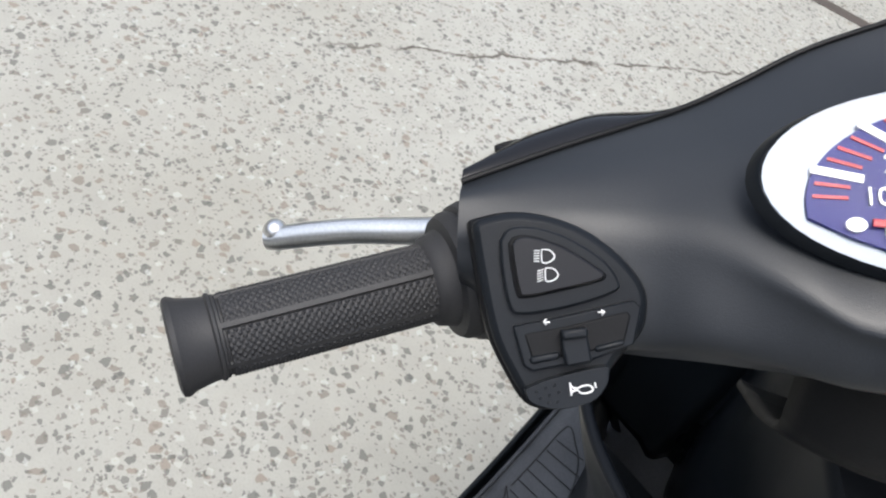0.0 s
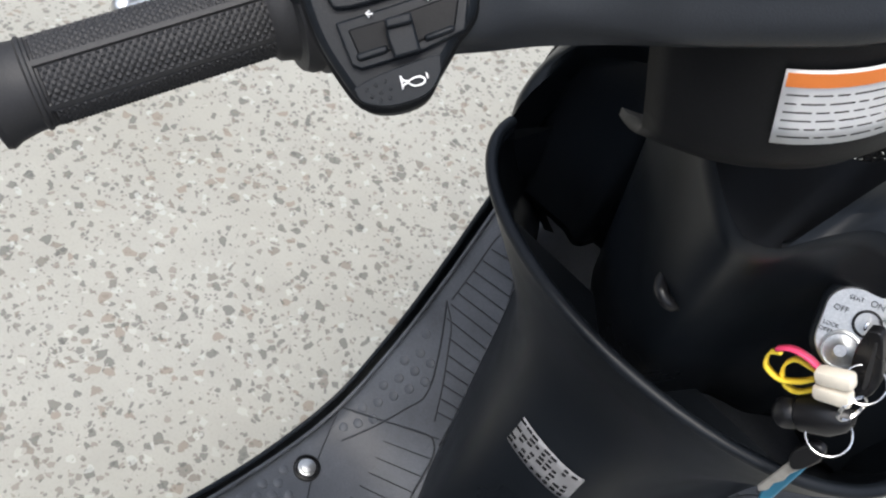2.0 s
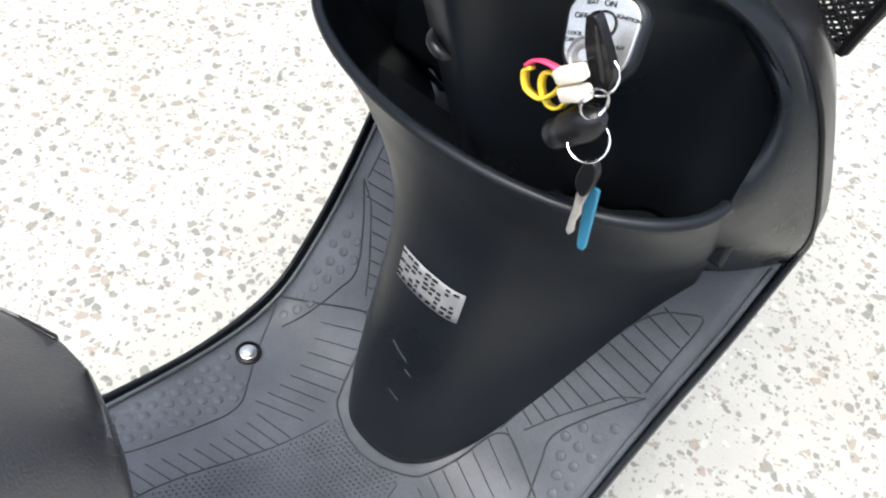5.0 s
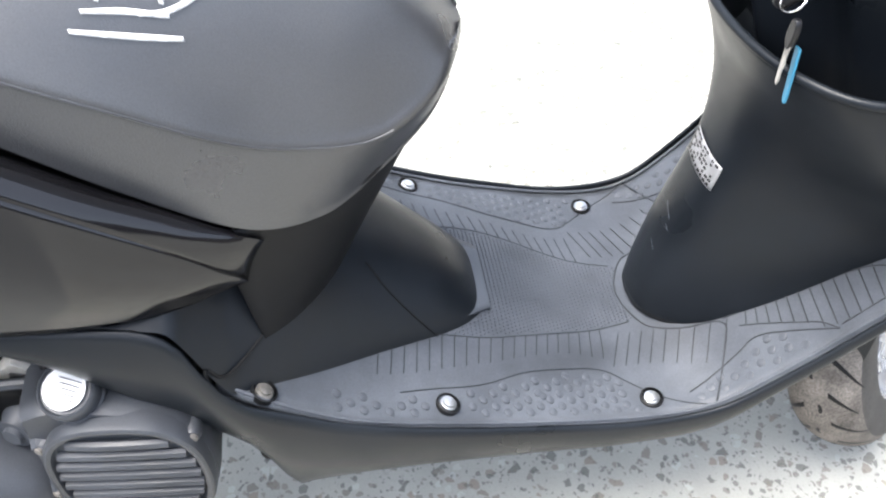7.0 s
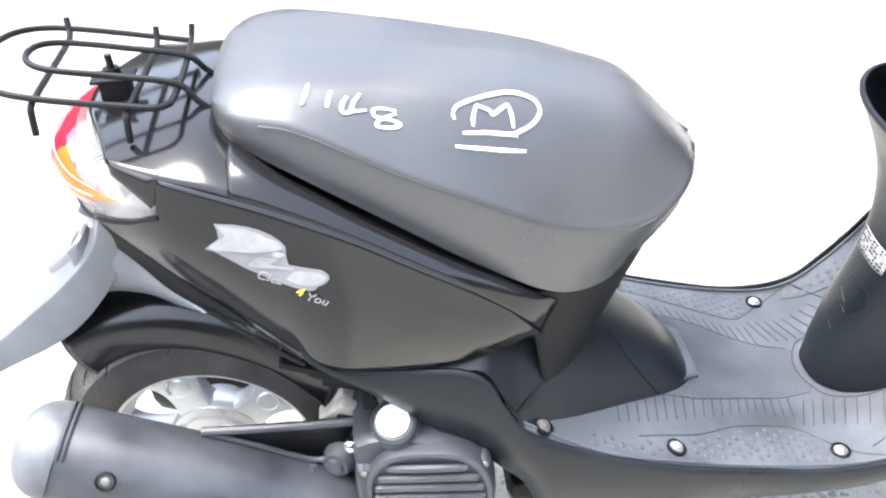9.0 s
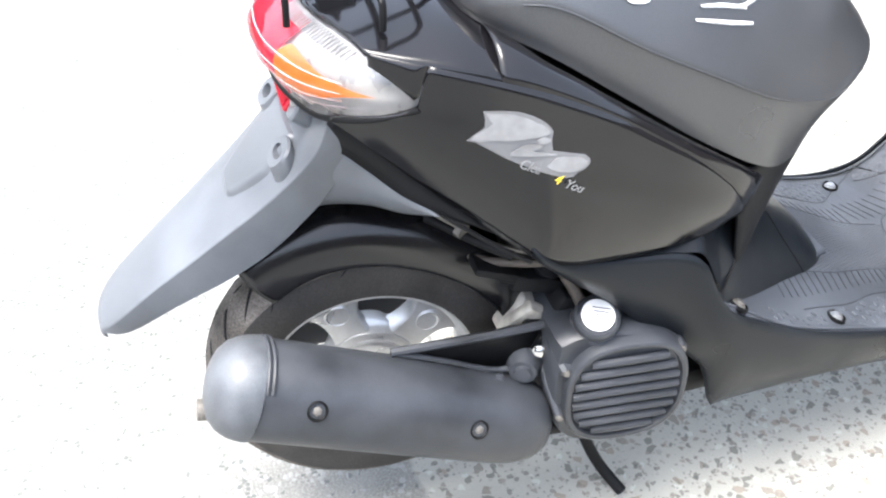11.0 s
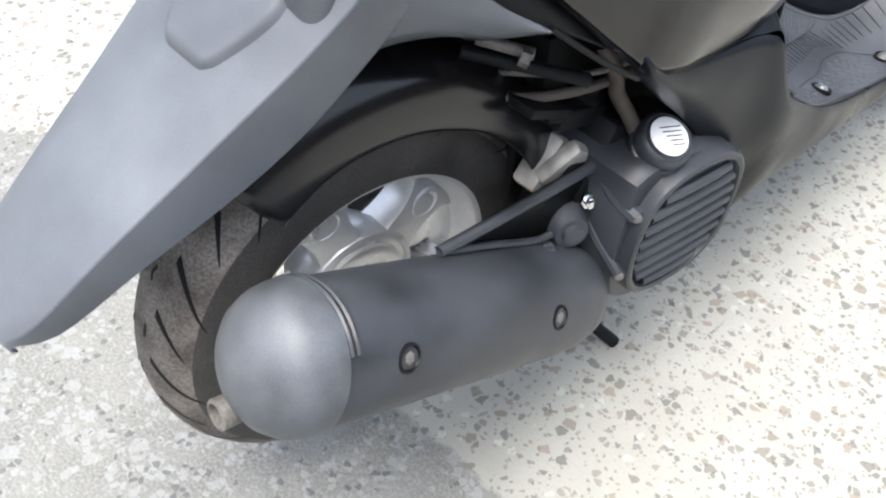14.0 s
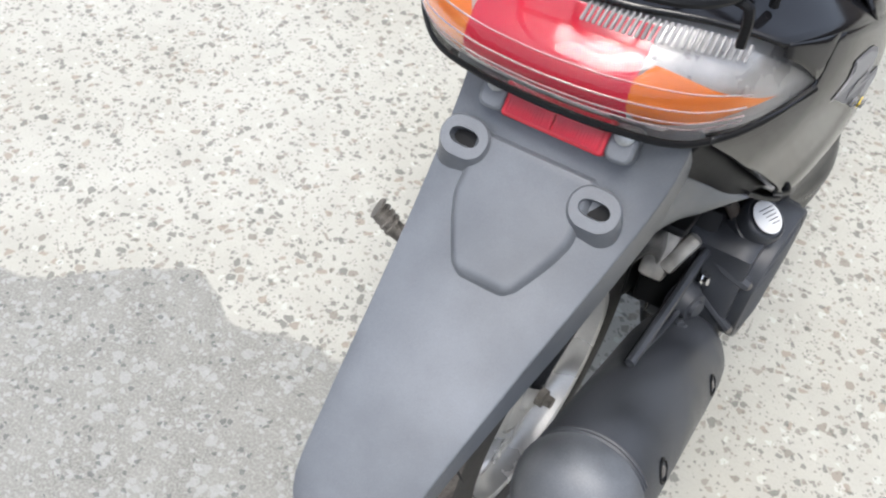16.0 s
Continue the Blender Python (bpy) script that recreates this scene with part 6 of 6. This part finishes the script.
spun(bm, G0 + GD * 0.106, GD, [(0.0, 0.0165), (0.001, 0.0180), (0.0022, 0.0182), (0.003, 0.0172), (0.006, 0.0174), (0.013, 0.0188), (0.0165, 0.0205), (0.0185, 0.0200), (0.0195, 0.0170), (0.0195, 0.006), (0.017, 0.004)], 48)
part("end_flange", bm, GRIP, grip)
bm = bmesh.new()
spun(bm, G0 + GD * 0.012, -GD, [(-0.006, 0.0170), (-0.004, 0.0195), (0.0, 0.0205), (0.003, 0.0215), (0.004, 0.0262), (0.007, 0.0280), (0.010, 0.0284), (0.0115, 0.0276), (0.0125, 0.0300), (0.017, 0.0312), (0.021, 0.0300), (0.026, 0.024)], 48)
part("inner_flange", bm, GRIP, grip)
bm = bmesh.new()
rod(bm, G0 + GD * 0.10, G0 - GD * 0.06, 0.011, 16)
part("bar_tube", bm, DARK, handlebar)

# brake lever
LV = [((-0.196, 0.787, 0.801), 0.0060, 0.0070), ((-0.219, 0.772, 0.783), 0.0055, 0.0072), ((-0.243, 0.755, 0.766), 0.0045, 0.0068), ((-0.260, 0.742, 0.752), 0.0042, 0.0068), ((-0.272, 0.732, 0.741), 0.0042, 0.0066), ((-0.2770, 0.729, 0.7365), 0.0050, 0.0060)]
bm = bmesh.new()
rowsL = [(i, *p, a, b) for i, (p, a, b) in enumerate(LV)]
grid = []
ld = (Vector(LV[-1][0]) - Vector(LV[0][0])).normalized()
eyeward = Vector((0.385, -0.592, 0.708))
lw = (Vector((-0.692, 0.323, 0.646)) - ld * Vector((-0.692, 0.323, 0.646)).dot(ld)).normalized()
lt = ld.cross(lw)
for u in steps(0, len(LV) - 1, 36):
    x, y, z, a, b = rows_at(rowsL, u)
    grid.append([Vector((x - 0.0028, y + 0.0013, z + 0.0026)) + lt * a * 1.15 * math.cos(t) + lw * b * math.sin(t) for t in steps(0, 2 * math.pi, 21)[:-1]])
skin(bm, grid, True, True)
lever = part("brake_lever", bm, ALLOY, handlebar, "polished aluminium brake lever")
bm = bmesh.new()
bmesh.ops.create_uvsphere(bm, u_segments=20, v_segments=14, radius=0.0068)
bm.transform(Matrix.Translation((-0.2796, 0.7338, 0.7441)))
part("lever_ball", bm, ALLOY, lever)

# ---- front basket ----
basket = new("basket")
basket.parent = scooter
tagged(basket, "black expanded-metal front basket")


def basket_point(u, v, wall):
    """u along a wall, v up it; the basket flares upwards."""
    w0, w1 = 0.150, 0.190
    hw = w0 + (w1 - w0) * v
    y0, y1 = 1.125 - 0.01 * v, 1.345 + 0.035 * v
    z = 0.655 + 0.20 * v
    return {"rear": Vector((-hw + 2 * hw * u, y0, z)), "right": Vector((hw, y0 + (y1 - y0) * u, z)), "left": Vector((-hw, y0 + (y1 - y0) * u, z)), "front": Vector((-hw + 2 * hw * u, y1, z)), "floor": Vector((-w0 + 2 * w0 * u, 1.125 + 0.22 * v, 0.655))}[wall]


for wall, n in (("rear", 40), ("right", 30), ("left", 30), ("front", 40), ("floor", 40)):
    bm = bmesh.new()
    m = 26
    for i in range(-m, n + 1):
        for sgn in (1, -1):
            a = i if sgn > 0 else i + m
            u0, v0, u1, v1 = a / n, 0.0, (a + sgn * m) / n, 1.0
            if u0 > 1 and u1 > 1 or u0 < 0 and u1 < 0:
                continue
            ts = sorted({0.0, 1.0} | ({-u0 / (u1 - u0)} if (u0 < 0) != (u1 < 0) else set()) | ({(1 - u0) / (u1 - u0)} if (u0 > 1) != (u1 > 1) else set()))
            ok = [t for t in ts if -1e-6 <= u0 + (u1 - u0) * t <= 1 + 1e-6]
            if len(ok) < 2:
                continue
            p = basket_point(u0 + (u1 - u0) * ok[0], ok[0], wall)
            q = basket_point(u0 + (u1 - u0) * ok[-1], ok[-1], wall)
            rod(bm, p, q, 0.0013, 4)
    part("mesh_panel", bm, DARK, basket, smooth=False)
for pts in ([(0, 0, "rear"), (1, 0, "rear"), (1, 0, "right"), (1, 0, "front"), (0, 0, "front"), (0, 0, "rear")], [(0, 1, "rear"), (1, 1, "rear"), (1, 1, "right"), (1, 1, "front"), (0, 1, "front"), (0, 1, "rear")], [(1, 0, "rear"), (1, 1, "rear")], [(0, 0, "rear"), (0, 1, "rear")], [(0.82, 0, "rear"), (0.82, 1, "rear")], [(1, 0, "front"), (1, 1, "front")]):
    bm = bmesh.new()
    tube(bm, [basket_point(*p) for p in pts], 0.0045, 8, 1)
    part("frame_wire", bm, DARK, basket)

# ---- keys hanging from the ignition ----
keys = thing("key_bunch", (0.085, 0.89, 0.75), "bunch of keys with rubber strap hanging in the ignition", "keys")


def kpart(name, bm, mat, label=""):
    ob = part(name, bm, mat, keys, label)
    ob.matrix_parent_inverse = keys.matrix_basis.inverted()
    return ob


def ring_path(c, r, n, up):
    m = facing(c, n, up)
    return [m @ Vector((r * math.cos(a), r * math.sin(a), 0)) for a in steps(0, 2 * math.pi, 33)]


def hung(x, z, y=0.878):
    """The bunch hangs in one upright plane just behind the rim."""
    return Vector((x, y, z))


def flat(name, outline, y, thick, mat, label="", fine=4):
    bm = bmesh.new()
    line = smooth_line([(x, 0, z) for x, z in outline + [outline[0]]], fine)[:-1]
    front = [bm.verts.new((p.x, y, p.z)) for p in line]
    back = [bm.verts.new((p.x, y + thick, p.z)) for p in line]
    bm.faces.new(front)
    bm.faces.new(list(reversed(back)))
    for i in range(len(front)):
        j = (i + 1) % len(front)
        bm.faces.new((front[j], front[i], back[i], back[j]))
    bmesh.ops.recalc_face_normals(bm, faces=bm.faces)
    ob = kpart(name, bm, mat, label)
    v = ob.modifiers.new("edge", "BEVEL")
    v.width, v.segments, v.limit_method = 0.0012, 2, "ANGLE"
    return ob


K0 = KP @ Vector((0.002, 0.008, 0.0))
kn = KP.to_3x3() @ Vector((0, 0, 1))
bm = bmesh.new()
block(bm, K0 + kn * 0.006, (0.0022, 0.006, 0.020), KP.to_3x3(), 0.0006)
kpart("key_shaft", bm, CHROME)
flat("ignition_key_head", [(0.0815, 0.766), (0.0842, 0.753), (0.0905, 0.739), (0.0985, 0.729), (0.1045, 0.733), (0.1030, 0.746), (0.0935, 0.761), (0.0865, 0.769)], 0.882, 0.0065, SATIN, "black plastic key head")
flat("key_head_groove", [(0.0875, 0.764), (0.0895, 0.7625), (0.1000, 0.741), (0.0985, 0.739)], 0.8814, 0.001, GRIP)
for c, r, n in (((0.0985, 0.7415, 0.880), 0.0098, (0.15, -0.75, 0.60)), ((0.1025, 0.7300, 0.874), 0.0080, (0.85, -0.40, 0.25)), ((0.1060, 0.7060, 0.874), 0.0110, (0.05, -0.70, 0.70))):
    centre = hung(c[0], c[1], c[2])
    for k in (0.0, 0.0009):
        bm = bmesh.new()
        tube(bm, [p + Vector(n).normalized() * k for p in ring_path(centre, r, n, (0, 0.5, 0.8))], 0.00052, 8, 1)
        kpart("split_ring", bm, CHROME, "bright steel split ring")
# rubber strap doubled through its cream tags
def strap(name, pts, y, wide, mat, label=""):
    grid = []
    for i, p in enumerate(smooth_line([(x, y, z) for x, z in pts], 6)):
        grid.append([p + Vector((0, -wide / 2, wide * 0.25)), p + Vector((0, wide / 2, -wide * 0.25))])
    ob = kpart(name, skin(bmesh.new(), grid), mat, label)
    t = ob.modifiers.new("thick", "SOLIDIFY")
    t.thickness = 0.0016


strap("strap", [(0.062, 0.7265), (0.0580, 0.7205), (0.0615, 0.7105), (0.0715, 0.7095), (0.0790, 0.7180), (0.0830, 0.7270)], 0.876, 0.0065, YELLOW, "yellow and pink rubber strap loop")
strap("strap_inner", [(0.0800, 0.7300), (0.0700, 0.7270), (0.0672, 0.7200), (0.0690, 0.7120), (0.0750, 0.7060), (0.0820, 0.7080), (0.0870, 0.7180)], 0.879, 0.0060, YELLOW)
strap("strap_top", [(0.0600, 0.7250), (0.0650, 0.7315), (0.0730, 0.7340), (0.0800, 0.7335)], 0.8755, 0.0068, PINK, "pink end of the strap")
for c, tilt in (((0.0872, 0.7400), 41), ((0.0922, 0.7310), 36)):
    bm = bmesh.new()
    block(bm, (0, 0, 0), (0.0185, 0.0085, 0.0085), None, 0.0022)
    bm.transform(Matrix.Translation(hung(*c, 0.872)) @ Matrix.Rotation(radians(-tilt), 4, "Y"))
    kpart("strap_tag", bm, CREAM, "worn cream tag")
bm = bmesh.new()
spun(bm, hung(0.0835, 0.6925, 0.876), (0.60, 0.05, 0.75), [(-0.003, 0.004), (0.0, 0.0075), (0.002, 0.0085), (0.008, 0.0085), (0.010, 0.0070), (0.012, 0.0095), (0.026, 0.0105), (0.034, 0.0080), (0.038, 0.004)], 24)
kpart("black_fob", bm, SATIN, "black barrel fob")
# spare key with a black head and a blue tag behind it
flat("spare_key_head", [(0.1040, 0.6680), (0.1030, 0.6760), (0.1060, 0.6890), (0.1120, 0.6900), (0.1150, 0.6820), (0.1130, 0.6680), (0.1090, 0.6630)], 0.877, 0.0055, SATIN, "black spare key head")
flat("key_blade", [(0.1060, 0.6660), (0.1130, 0.6680), (0.1115, 0.6560), (0.1125, 0.6500), (0.1105, 0.6420), (0.1115, 0.6340), (0.1090, 0.6280), (0.1062, 0.6310), (0.1062, 0.6500)], 0.878, 0.0020, PALE_METAL, "worn brass-silver key blade", 1)
flat("blue_key", [(0.1065, 0.6650), (0.1155, 0.6660), (0.1185, 0.6200), (0.1175, 0.6140), (0.1130, 0.6130), (0.1115, 0.6190)], 0.886, 0.0024, BLUE_KEY, "blue plastic tag", 1)
